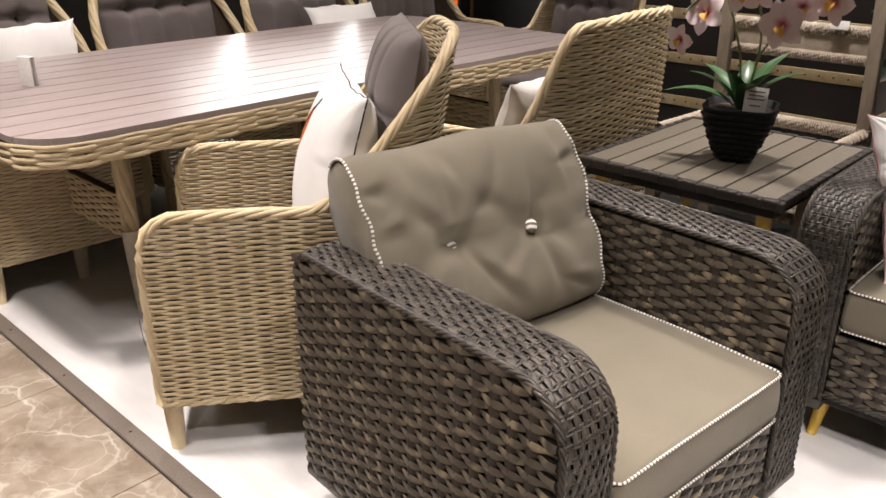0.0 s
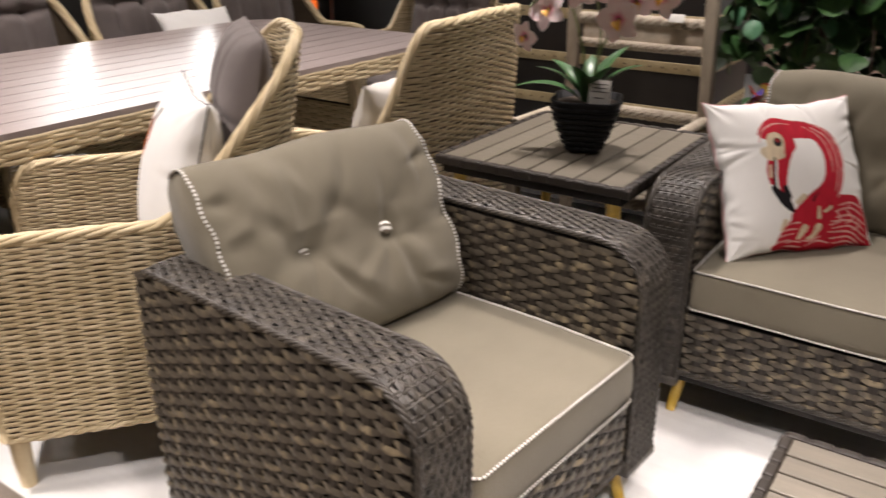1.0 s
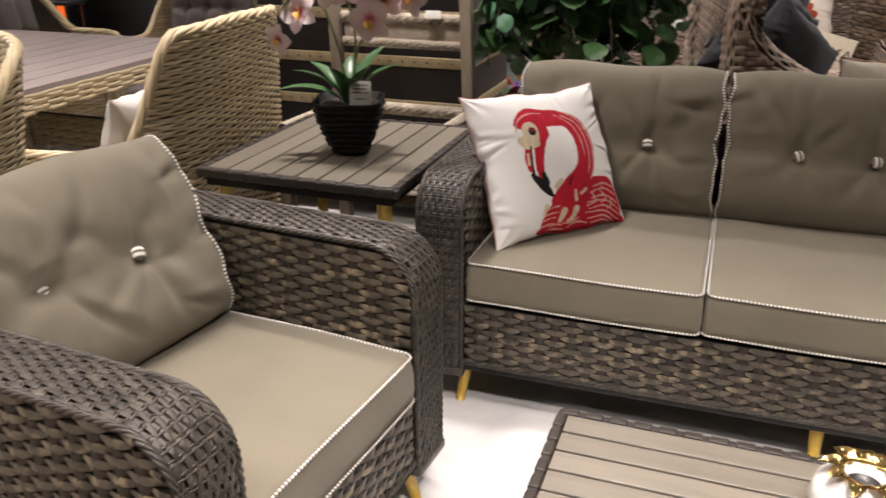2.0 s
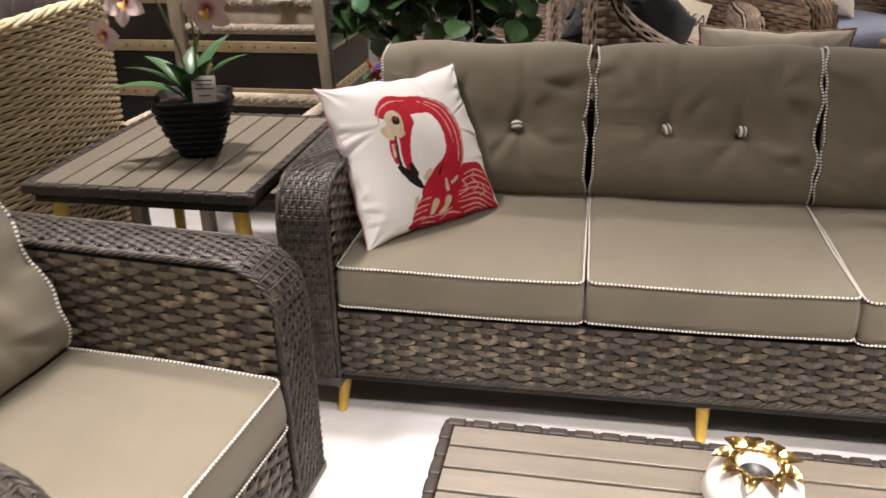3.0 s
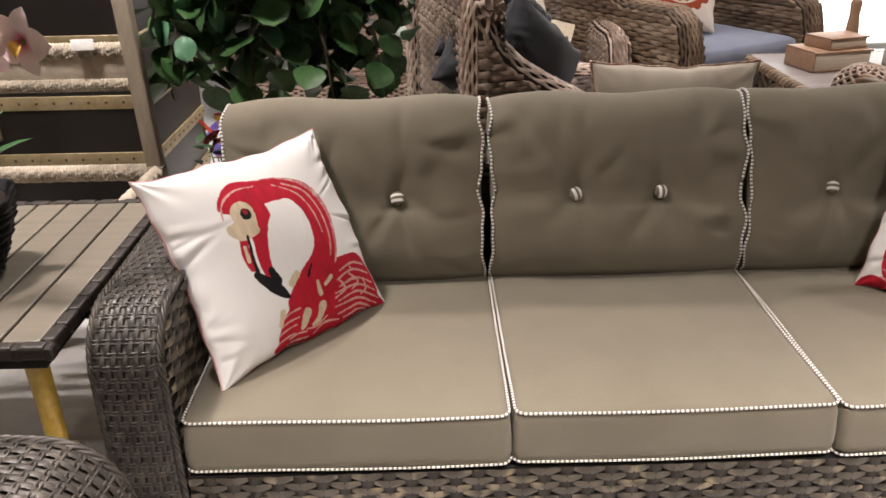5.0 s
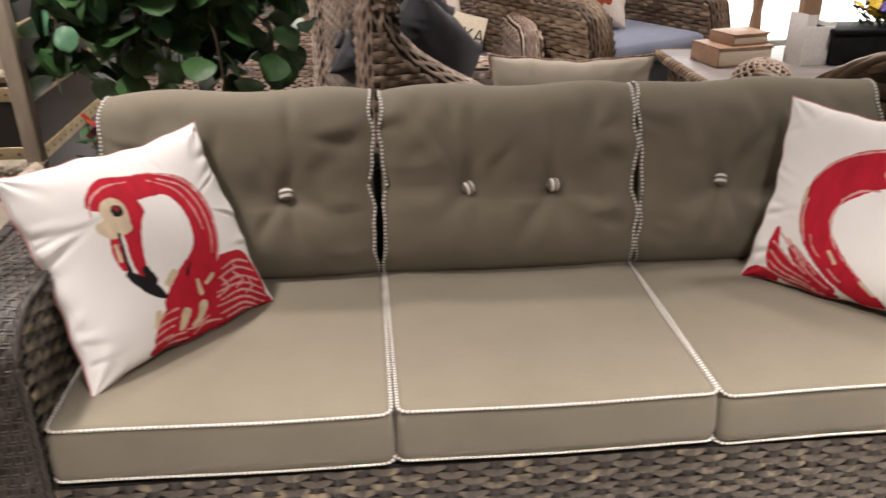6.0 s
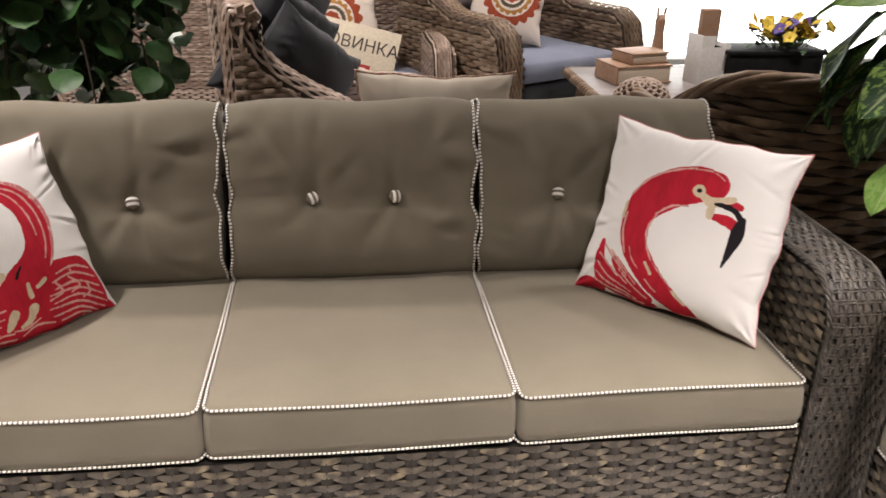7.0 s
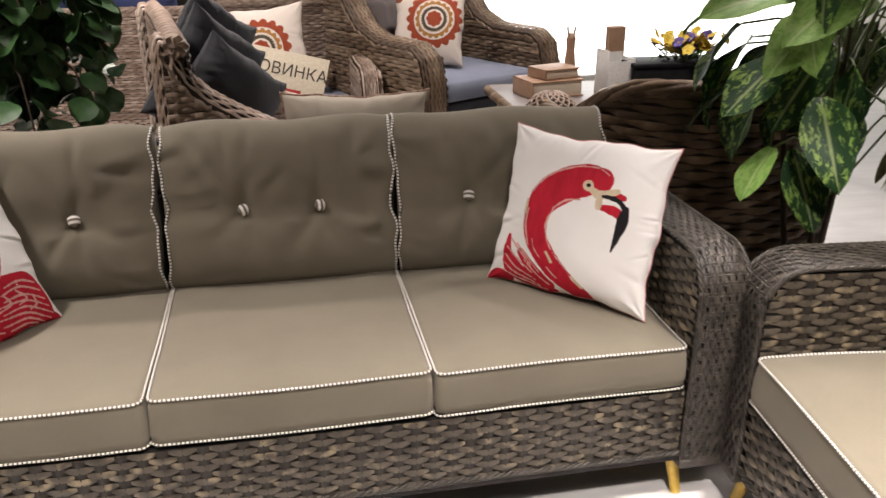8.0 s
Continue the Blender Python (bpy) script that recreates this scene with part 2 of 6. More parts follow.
def print_material(name, layers, ground=(0.86, 0.845, 0.815)):
    """A printed cloth: each layer is (attribute, colour, lined): shown where the attribute is above zero."""
    m, nt, b = mat(name, 0.85, 0, 0.25)
    cl = noise_tex(nt, 700.0, 1.0)
    col = mixed(nt, ramp(nt, noise_tex(nt, 9.0), 0.3, 0.7), ground, tuple(c * 0.95 for c in ground))
    for attr, colour, lined in layers:
        a = nt.nodes.new("ShaderNodeAttribute")
        a.attribute_name = attr
        fill = mixed(nt, ramp(nt, noise_tex(nt, 60.0, 2.0, stretch=(1, 1, 0.3)), 0.3, 0.7), colour, tuple(c * (0.75 if min(colour) < 0.6 else 0.97) for c in colour))
        if lined:
            w = noise_tex(nt, 30.0, 1.5, 0.4, stretch=lined, distort=0.8)
            band = ramp(nt, w, 0.56, 0.585)
            fill = mixed(nt, band, fill, (0.66, 0.42, 0.38))
        ragged = node(nt, "ShaderNodeMath")
        ragged.operation = "MULTIPLY_ADD"
        ragged.inputs[1].default_value, ragged.inputs[2].default_value = 0.006, -0.003
        nt.links.new(noise_tex(nt, 110.0, 3.0, stretch=(1, 1, 0.5)), ragged.inputs[0])
        total = node(nt, "ShaderNodeMath")
        nt.links.new(a.outputs["Fac"], total.inputs[0])
        nt.links.new(ragged.outputs[0], total.inputs[1])
        col = mixed(nt, ramp(nt, total.outputs[0], -0.0006, 0.0006), col, fill)
    nt.links.new(col, b.inputs["Base Color"])
    bump(nt, b, cl, 0.2, 0.002)
    return m


PIPING, BUTTON = piping_material(), stripe_button()
MARBLE, WHITE_FLOOR = marble_material(), white_floor_material()
PETAL = petal_material("orchid_petal", (0.93, 0.76, 0.77), (0.62, 0.06, 0.20))
LIP = petal_material("orchid_lip", (0.85, 0.50, 0.10), (0.50, 0.02, 0.08))
VARIEGATED = variegated("variegated_leaf", (0.016, 0.055, 0.016), (0.26, 0.40, 0.09), (0.30, 0.38, 0.16), 0.52)
LIME = variegated("lime_leaf", (0.17, 0.32, 0.06), (0.26, 0.42, 0.11), (0.40, 0.50, 0.22))
DRY_LEAF = surface("dry_leaf", (0.30, 0.30, 0.14), (0.40, 0.38, 0.20), 0.6, 20)
YELLOW_P = surface("yellow_petal", (0.75, 0.52, 0.04), (0.80, 0.60, 0.08), 0.6, 30)
PURPLE_P = surface("purple_petal", (0.09, 0.06, 0.28), (0.16, 0.11, 0.40), 0.6, 30)
RED_P = surface("red_petal", (0.50, 0.03, 0.02), (0.62, 0.10, 0.03), 0.6, 30)


# ---- geometry helpers ----
def link(name, v, f, material, parent=None, label="", smooth=True, attrs=None):
    me = bpy.data.meshes.new(name)
    me.from_pydata(np.asarray(v, float).tolist(), [], f if isinstance(f, list) else f.tolist())
    if smooth:
        me.polygons.foreach_set("use_smooth", [True] * len(me.polygons))
    for key, values in (attrs or {}).items():
        me.attributes.new(key, "FLOAT", "POINT").data.foreach_set("value", np.asarray(values, np.float32))
    me.materials.append(material)
    me.update()
    ob = new(name, me)
    ob.parent = parent
    return tagged(ob, label) if label else ob


def thing(name, m, label, category, group="", kind=""):
    ob = new(name)
    ob.empty_display_size = 0.1
    ob.matrix_basis = m
    return tagged(ob, label, category, group, kind)


def merged(*pieces):
    vs, fs, n = [], [], 0
    for v, f in pieces:
        v = np.asarray(v, float)
        vs.append(v)
        fs += [tuple(i + n for i in q) for q in (f if isinstance(f, list) else f.tolist())]
        n += len(v)
    return np.concatenate(vs), fs


def box(cx, cy, cz, sx, sy, sz, bevel=0.004, segments=2):
    bm = bmesh.new()
    bmesh.ops.create_cube(bm, size=1.0)
    bmesh.ops.scale(bm, vec=(sx, sy, sz), verts=bm.verts)
    if bevel:
        bmesh.ops.bevel(bm, geom=bm.edges[:], offset=min(bevel, 0.45 * min(sx, sy, sz)), segments=segments, affect="EDGES", profile=0.5)
    bmesh.ops.translate(bm, vec=(cx, cy, cz), verts=bm.verts)
    bm.verts.ensure_lookup_table()
    v = np.array([p.co[:] for p in bm.verts])
    f = [tuple(p.index for p in q.verts) for q in bm.faces]
    bm.free()
    return v, f


def grid_faces(nu, nv, wrap_u=False, wrap_v=False, offset=0):
    f = []
    for i in range(nu if wrap_u else nu - 1):
        for j in range(nv if wrap_v else nv - 1):
            a, b = i, (i + 1) % nu
            c, d = j, (j + 1) % nv
            f.append((offset + a * nv + c, offset + b * nv + c, offset + b * nv + d, offset + a * nv + d))
    return f


def unit(a):
    return a / np.maximum(np.linalg.norm(a, axis=-1, keepdims=True), 1e-9)


def tube(path, r, n=8, closed=False, up=(0.03, 0.05, 1)):
    p = np.asarray(path, float)
    t = np.roll(p, -1, 0) - np.roll(p, 1, 0) if closed else np.gradient(p, axis=0)
    t = unit(t)
    side = np.cross(t, np.asarray(up, float))
    weak = np.linalg.norm(side, axis=1) < 0.15
    side[weak] = np.cross(t[weak], (1.0, 0.1, 0))
    side = unit(side)
    top = np.cross(side, t)
    a = np.linspace(0, 2 * math.pi, n, endpoint=False)
    rr = np.broadcast_to(np.asarray(r, float), (len(p),))[:, None, None]
    v = p[:, None] + rr * (np.cos(a)[None, :, None] * side[:, None] + np.sin(a)[None, :, None] * top[:, None])
    f = grid_faces(len(p), n, closed, True)
    if not closed:
        f += [tuple(range(n))[::-1], tuple((len(p) - 1) * n + k for k in range(n))]
    return v.reshape(-1, 3), f


def lengths(p, closed=False):
    p = np.asarray(p, float)
    return np.concatenate([[0], np.cumsum(np.linalg.norm(np.diff(p, axis=0), axis=1))])


def resample(p, step):
    p = np.asarray(p, float)
    s = lengths(p)
    q = np.linspace(0, s[-1], max(3, int(s[-1] / step)))
    return np.stack([np.interp(q, s, p[:, k]) for k in range(3)], 1)


def rope(path, r, strands=3, twist=0.09, n=6):
    """Strands wound round one another along a path."""
    p = resample(path, twist / 9)
    s = lengths(p)
    t = unit(np.gradient(p, axis=0))
    side = np.cross(t, (0.03, 0.05, 1.0))
    weak = np.linalg.norm(side, axis=1) < 0.2
    side[weak] = np.cross(t[weak], (1.0, 0.1, 0))
    side = unit(side)
    top = np.cross(side, t)
    out = []
    for k in range(strands):
        a = 2 * math.pi * (s / twist + k / strands)
        out.append(tube(p + 0.55 * r * (np.cos(a)[:, None] * side + np.sin(a)[:, None] * top), r * 0.55, n))
    return merged(*out)


def lathe(profile, n=24, squash=1.0):
    a = np.linspace(0, 2 * math.pi, n, endpoint=False)
    pr = np.asarray(profile, float)
    v = np.stack([np.outer(pr[:, 0], np.cos(a)), squash * np.outer(pr[:, 0], np.sin(a)), np.repeat(pr[:, 1:2], n, 1)], -1)
    return v.reshape(-1, 3), grid_faces(len(pr), n, False, True)


def prism(outline, axis, lo, hi):
    """A flat outline of (a, b) pushed from lo to hi along x, y or z."""
    o = np.asarray(outline, float)
    n = len(o)
    put = {"x": (1, 2, 0), "y": (0, 2, 1), "z": (0, 1, 2)}[axis]
    v = np.zeros((2 * n, 3))
    for k, h in enumerate((lo, hi)):
        v[k * n:(k + 1) * n, put[0]], v[k * n:(k + 1) * n, put[1]], v[k * n:(k + 1) * n, put[2]] = o[:, 0], o[:, 1], h
    f = [tuple(range(n))[::-1], tuple(range(n, 2 * n))] + [(i, (i + 1) % n, n + (i + 1) % n, n + i) for i in range(n)]
    return v, f


def weave(place, v0, v1, pitch, span, stake, amp, height, per=4, bias=0.35, taper=0.25, fill=1.0, single=False):
    """Strands that run along u, one for each step of v, over and under stakes. place(u, v) gives points and normals."""
    out_v, out_f, base = [], [], 0
    for i in range(int(round((v1 - v0) / pitch))):
        v = v0 + (i + 0.5) * pitch
        ua, ub = span(v)
        if ub - ua < stake:
            continue
        n = max(4, int((ub - ua) / stake * per) + 1)
        u = np.linspace(ua, ub, n)
        p, nor = place(u, np.full(n, v))
        q, _ = place(u, np.full(n, v + 0.002))
        w = unit(q - p)
        c = np.cos(math.pi * u / stake + math.pi * i)
        jitter = random.uniform(-0.12, 0.12)
        p = p + nor * (amp * (c + bias))[:, None] + w * pitch * jitter
        half = (pitch * 0.5 * fill * (1 - taper + 2 * taper * np.clip(c + 0.6, 0, 1)))[:, None]
        rows = np.stack([p - w * half, p + nor * height, p + w * half], 1)
        out_v.append(rows.reshape(-1, 3))
        k = base + 3 * np.arange(n - 1)[:, None]
        out_f.append(np.concatenate([k + np.array([0, 3, 4, 1]), k + np.array([1, 4, 5, 2])]))
        base += 3 * n
    if single:
        firsts = np.cumsum([0] + [len(v) for v in out_v])
        return [(v, f - k) for v, f, k in zip(out_v, out_f, firsts)]
    return np.concatenate(out_v), np.concatenate(out_f)


def strands(name, material, parent, *args):
    """The same weave with each strand as a piece of its own."""
    for v, f in weave(*args, single=True):
        link(name, v, f, material, parent)


def stakes(place, us, top, v0, width, lift=0.0, single=False):
    out = []
    for u in us:
        v = np.linspace(v0, top(u), 8)
        if v[-1] - v0 < 0.01:
            continue
        p, nor = place(np.full(8, u), v)
        q, _ = place(np.full(8, u + 0.002), v)
        w = unit(q - p)
        out.append((np.stack([p - w * width, p + nor * (lift + width * 0.5), p + w * width], 1).reshape(-1, 3), grid_faces(8, 3)))
    return out if single else merged(*out)


def axes(centre, right, up):
    """A pose at centre with its x along right and z near up; y points backwards."""
    x = Vector(right).normalized()
    y = Vector(up).cross(x).normalized()
    z = x.cross(y)
    m = Matrix((x, y, z)).transposed().to_4x4()
    m.translation = centre
    return m


# ---- setting ----
def structure(name, v, f, material, label, category, smooth=False):
    return tagged(link(name, v, f, material, None, "", smooth), label, category, "", "structure")


X0, X1, Y0, Y1 = -6.6, 5.4, -3.6, 7.4
structure("floor", *box((X0 + X1) / 2, (0.79 + Y1) / 2, -0.06, X1 - X0, Y1 - 0.79, 0.12, 0), WHITE_FLOOR, "pale streaked white floor of the display stand", "floor")
marble = thing("marble_floor", pose(0, 0, 0), "polished brown marble floor tiles with white veins", "floor", "", "structure")
link("grout", *box((X0 + X1) / 2, (Y0 + 0.74) / 2, -0.07, X1 - X0, 0.74 - Y0, 0.132, 0), surface("grout", (0.16, 0.13, 0.10), (0.20, 0.17, 0.13), 0.8), marble, "", False)
strip = thing("trim", pose(0, 0, 0), "brown metal strip along the edge of the white floor", "trim", "", "structure")
link("strip", *box(-0.6, 0.766, 0.0, X1 - X0, 0.05, 0.016, 0.004), TRIM, strip)
for i in range(14):
    v, f = lathe([(0.0001, 0.0012), (0.0035, 0.0012), (0.0045, 0)], 10)
    link("screw", v + np.array([-4.0 + 0.42 * i, 0.766, 0.0082]), f, BLACK, strip)
WALL_T = 0.15
structure("wall_west", *box(X0 - WALL_T / 2, (Y0 + 3.6) / 2, CEIL / 2, WALL_T, 3.6 - Y0, CEIL, 0), DARKWALL, "dark painted store wall", "wall")
structure("wall_west_end", *box(X0 - WALL_T / 2, (6.1 + Y1) / 2, CEIL / 2, WALL_T, Y1 - 6.1, CEIL, 0), DARKWALL, "dark painted store wall", "wall")
structure("wall_west_sill", *box(X0 - WALL_T / 2, 4.85, 0.425, WALL_T, 2.5, 0.85, 0), DARKWALL, "dark wall below the shop window", "wall")
structure("wall_west_head", *box(X0 - WALL_T / 2, 4.85, 2.85, WALL_T, 2.5, 0.5, 0), DARKWALL, "dark wall above the shop window", "wall")
structure("wall_south", *box((X0 + X1) / 2, Y0 - WALL_T / 2, CEIL / 2, X1 - X0, WALL_T, CEIL, 0), PLASTER, "plain painted store wall", "wall")
structure("wall_east", *box(X1 + WALL_T / 2, (Y0 + Y1) / 2, CEIL / 2, WALL_T, Y1 - Y0, CEIL, 0), PLASTER, "plain painted store wall", "wall")
structure("wall_north", *box((X0 + 1.0) / 2, Y1 + WALL_T / 2, CEIL / 2, 1.0 - X0, WALL_T, CEIL, 0), DARKWALL, "dark painted store wall", "wall")
structure("wall_north_head", *box((1.0 + X1) / 2, Y1 + WALL_T / 2, 2.85, X1 - 1.0, WALL_T, 0.5, 0), PLASTER, "light wall above the shop window", "wall")
structure("ceiling", *box((X0 + X1) / 2, (Y0 + Y1) / 2, CEIL + 0.06, X1 - X0, Y1 - Y0, 0.12, 0), CEILING, "plain grey store ceiling", "ceiling")
DAY = glow("daylight", (1.0, 0.98, 0.95), WINDOW_GLOW)
FRAME = surface("window_frame_paint", (0.55, 0.53, 0.5), (0.6, 0.58, 0.55), 0.5)


def shop_window(name, m, width, height, light=DAY):
    w = thing(name, m, "bright shop window with white daylight behind it", "window", "", "structure")
    link("window_frame", *merged(*[box(x, 0, height / 2, 0.05, 0.1, height, 0.004) for x in (-width / 2 + 0.025, width / 2 - 0.025)],
                                 *[box(0, 0, z, width - 0.1, 0.1, 0.05, 0.004) for z in (0.025, height - 0.025)]), FRAME, w)
    d = structure("backdrop", *box(0, 0.4, height / 2, width + 0.4, 0.01, height + 0.4, 0), light, "white daylight outside the shop window", "backdrop")
    d.matrix_basis = m
    return w


shop_window("window_1", pose((1.0 + X1) / 2, Y1 + 0.07, 0.0), X1 - 1.0, 2.6)
shop_window("window_2", pose(X0 - 0.07, 4.85, 0.85, 0, 0, 90), 2.5, 1.75, glow("side_daylight", (1.0, 0.98, 0.96), 6.0))
LAMP_GLASS = surface("lamp_housing", (0.7, 0.7, 0.7), (0.75, 0.75, 0.75), 0.4)
for x, y, watt, cone in LAMPS:
    c = thing("ceiling_light", pose(x, y, CEIL - 0.001), "round white recessed ceiling light, lit", "ceiling light", "ceiling lights")
    ring, f = lathe([(0.14, -0.0), (0.17, 0.0), (0.175, -0.012), (0.165, -0.02), (0.145, -0.02), (0.14, 0.0)], 28)
    link("rim", ring, f, LAMP_GLASS, c)
    l = bpy.data.lights.new("lamp", "AREA")
    l.shape, l.size, l.energy, l.color = "DISK", 0.26, watt, LAMP_COLOUR
    l.spread = radians(cone)
    o = new("lamp", l)
    o.parent, o.location = c, (0, 0, -0.03)


# ---- wicker lounge set ----
ARM_W, ARM_Z, ARM_LOW, DEPTH, CURVE = 0.135, 0.668, 0.10, 0.755, 0.115


def lounge_arm(parent, x_in, x_out):
    """One arm: core, woven sides, and the strap that runs over the top and down the front. Front at y = 0, back at y = DEPTH."""
    sign = 1 if x_out > x_in else -1
    zt, r = ARM_Z, CURVE
    arc = [(r - r * math.sin(a), zt - r + r * math.cos(a)) for a in np.linspace(0, math.pi / 2, 12)]
    inset = 0.007
    outline = [(DEPTH - inset, ARM_LOW), (DEPTH - inset, zt - 0.016)] + [(y + 0.012, z - 0.016) for y, z in arc] + [(0.016, ARM_LOW)]
    lo, hi = sorted((x_in, x_out))
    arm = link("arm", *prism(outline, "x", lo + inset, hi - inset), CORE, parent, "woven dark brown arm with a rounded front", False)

    def span(v):
        k = max(0.0, v - (zt - r))
        return (0.0, DEPTH - 0.012 - (r - math.sqrt(max(0.0, r * r - k * k))))

    for name, x, s in (("outer_weave", x_out - sign * 0.004, sign), ("inner_weave", x_in + sign * 0.004, -sign)):
        def side(u, v, x=x, s=s):
            bow = 0.004 * np.sin(np.pi * (v - ARM_LOW) / (zt - ARM_LOW))
            return np.stack([x + s * bow, DEPTH - u, v], 1), np.tile((s, 0.0, 0.0), (len(u), 1))
        low = ARM_LOW if name == "outer_weave" else 0.30
        strands("strand", DARK_WICKER, arm, side, low, zt - 0.012, 0.0160, span, 0.043, 0.0040, 0.0016, 8, 0.35, 0.30, 0.80)
        us = np.arange(0.043, DEPTH - 0.03, 0.043)
        for v, f in stakes(side, us, lambda u: zt - 0.02 if u < DEPTH - r else zt - 0.02 - r + math.sqrt(max(0, r * r - (u - DEPTH + r) ** 2)), low, 0.013, 0.0, True):
            link("stake", v, f, STAKE, arm)
    path = [(DEPTH, z) for z in np.linspace(ARM_LOW, zt - 0.05, 14)] + [(DEPTH, zt - 0.03), (DEPTH - 0.012, zt - 0.008), (DEPTH - 0.035, zt)] + [(y, z) for y, z in np.linspace((DEPTH - 0.06, zt), (r, zt), 20)][:-1] + arc + [(0.0, z) for z in np.linspace(zt - r, ARM_LOW, 20)][1:]
    path = np.array(path)
    s = np.concatenate([[0], np.cumsum(np.linalg.norm(np.diff(path, axis=0), axis=1))])
    total = s[-1]

    def strap(u, v):
        y, z = np.interp(u, s, path[:, 0]), np.interp(u, s, path[:, 1])
        dy, dz = np.interp(u + 0.004, s, path[:, 0]) - np.interp(u - 0.004, s, path[:, 0]), np.interp(u + 0.004, s, path[:, 1]) - np.interp(u - 0.004, s, path[:, 1])
        n = unit(np.stack([np.zeros_like(u), dz, -dy], 1))
        edge = np.clip(np.abs(v - (lo + hi) / 2) / (ARM_W / 2), 0, 1)
        return np.stack([v, y, z], 1) - n * (0.012 * edge ** 4)[:, None] + n * 0.002, n

    strands("strap_strand", STRAP_WICKER, arm, strap, lo + 0.012, hi - 0.012, 0.0101, lambda v: (0.0, total), 0.0235, 0.0017, 0.0018, 6, 0.25, 0.14, 0.90)
    for k, u in enumerate(np.arange(0.012, total, 0.0235)):
        across = np.linspace(lo + 0.010, hi - 0.010, 23)
        for off in (-0.0034, 0.0034):
            p, n = strap(np.full(23, u + off), across)
            link("cross_strand", *tube(p + n * (0.0006 - 0.0016 * np.cos(np.pi * (across - lo - 0.012) / 0.0101 + np.pi * k))[:, None], 0.0024, 4), STRAP_WICKER, arm)
    us = np.linspace(0, total, int(total / 0.011))
    for x in (lo + 0.006, hi - 0.006):
        p, n = strap(us, np.full(len(us), x))
        link("edge_braid", *rope(p + n * 0.0012, 0.0075, 4, 0.075, 5), STRAP_WICKER, arm)
    link("base_rail", *box((lo + hi) / 2, DEPTH / 2, ARM_LOW + 0.006, ARM_W + 0.004, DEPTH + 0.012, 0.026, 0.006), STRAP_WICKER, arm, "dark base rail")
    return arm


def lounge_leg(parent, x, y, lean_x, lean_y):
    p = np.array([(x + lean_x * t, y + lean_y * t, 0.125 * (1 - t)) for t in np.linspace(0, 1, 4)])
    link("leg", *tube(p, np.linspace(0.019, 0.0125, 4), 14), GOLD_LEG, parent, "yellow tapered wooden leg")


def lounge_seat(name, m, seat_w, label, category, legs_mid=False):
    """A low woven seat with two arms; its front at y = 0, its width centred on x = 0."""
    t = thing(name, m, label, category)
    h = seat_w / 2
    lounge_arm(t, -h, -h - ARM_W)
    lounge_arm(t, h, h + ARM_W)
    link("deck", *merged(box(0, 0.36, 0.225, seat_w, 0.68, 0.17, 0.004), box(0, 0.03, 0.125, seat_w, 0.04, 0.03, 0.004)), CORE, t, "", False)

    def front(u, v):
        return np.stack([u - h, np.full_like(u, 0.012), v], 1), np.tile((0.0, -1.0, 0.0), (len(u), 1))
    rail = link("front_rail", *box(0, 0.024, 0.22, seat_w, 0.012, 0.19, 0.002), CORE, t, "woven dark brown front rail", False)
    strands("strand", DARK_WICKER, rail, front, 0.135, 0.315, 0.0164, lambda v: (0.004, seat_w - 0.004), 0.043, 0.0040, 0.0016, 8, 0.35, 0.30, 0.80)
    for v, f in stakes(front, np.arange(0.043, seat_w - 0.02, 0.043), lambda u: 0.315, 0.135, 0.013, 0.0, True):
        link("stake", v, f, STAKE, rail)
    link("rail_braid", *rope([(-h, 0.008, 0.137), (0, 0.008, 0.137), (h, 0.008, 0.137)], 0.008, 3, 0.06, 5), STRAP_WICKER, rail)
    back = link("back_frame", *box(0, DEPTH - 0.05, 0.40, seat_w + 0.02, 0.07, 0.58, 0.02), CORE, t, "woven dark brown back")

    def rear(u, v):
        return np.stack([h - u, np.full_like(u, DEPTH - 0.012), v], 1), np.tile((0.0, 1.0, 0.0), (len(u), 1))
    strands("strand", DARK_WICKER, back, rear, 0.12, 0.69, 0.0205, lambda v: (0, seat_w), 0.047, 0.004, 0.0035, 4)

    def crest(u, v):
        return np.stack([u - h, v, np.full_like(u, 0.692)], 1), np.tile((0.0, 0.0, 1.0), (len(u), 1))
    strands("crest_strand", STRAP_WICKER, back, crest, DEPTH - 0.09, DEPTH - 0.01, 0.011, lambda v: (0, seat_w), 0.022, 0.0024, 0.002, 4)
    for x in (-h - 0.03, h + 0.03) + ((0.0,) if legs_mid else ()):
        lx = -0.012 if x < 0 else 0.012
        lounge_leg(t, x * 0.97, 0.055, lx * (x != 0), -0.03)
        lounge_leg(t, x * 0.97, DEPTH - 0.09, lx * (x != 0), 0.03)
    return t


def rounded_rect(w, d, r, n=6, side=14):
    pts = []
    for cx, cy, a0 in ((w / 2 - r, d / 2 - r, 0), (-w / 2 + r, d / 2 - r, 90), (-w / 2 + r, -d / 2 + r, 180), (w / 2 - r, -d / 2 + r, 270)):
        pts += [(cx + r * math.cos(math.radians(a0 + 90 * k / n)), cy + r * math.sin(math.radians(a0 + 90 * k / n))) for k in range(n + 1)]
    out = []
    for k, p in enumerate(pts):
        q = pts[(k + 1) % len(pts)]
        steps = side if math.dist(p, q) > 0.1 else 1
        out += [(p[0] + (q[0] - p[0]) * t / steps, p[1] + (q[1] - p[1]) * t / steps) for t in range(steps)]
    return np.array(out)


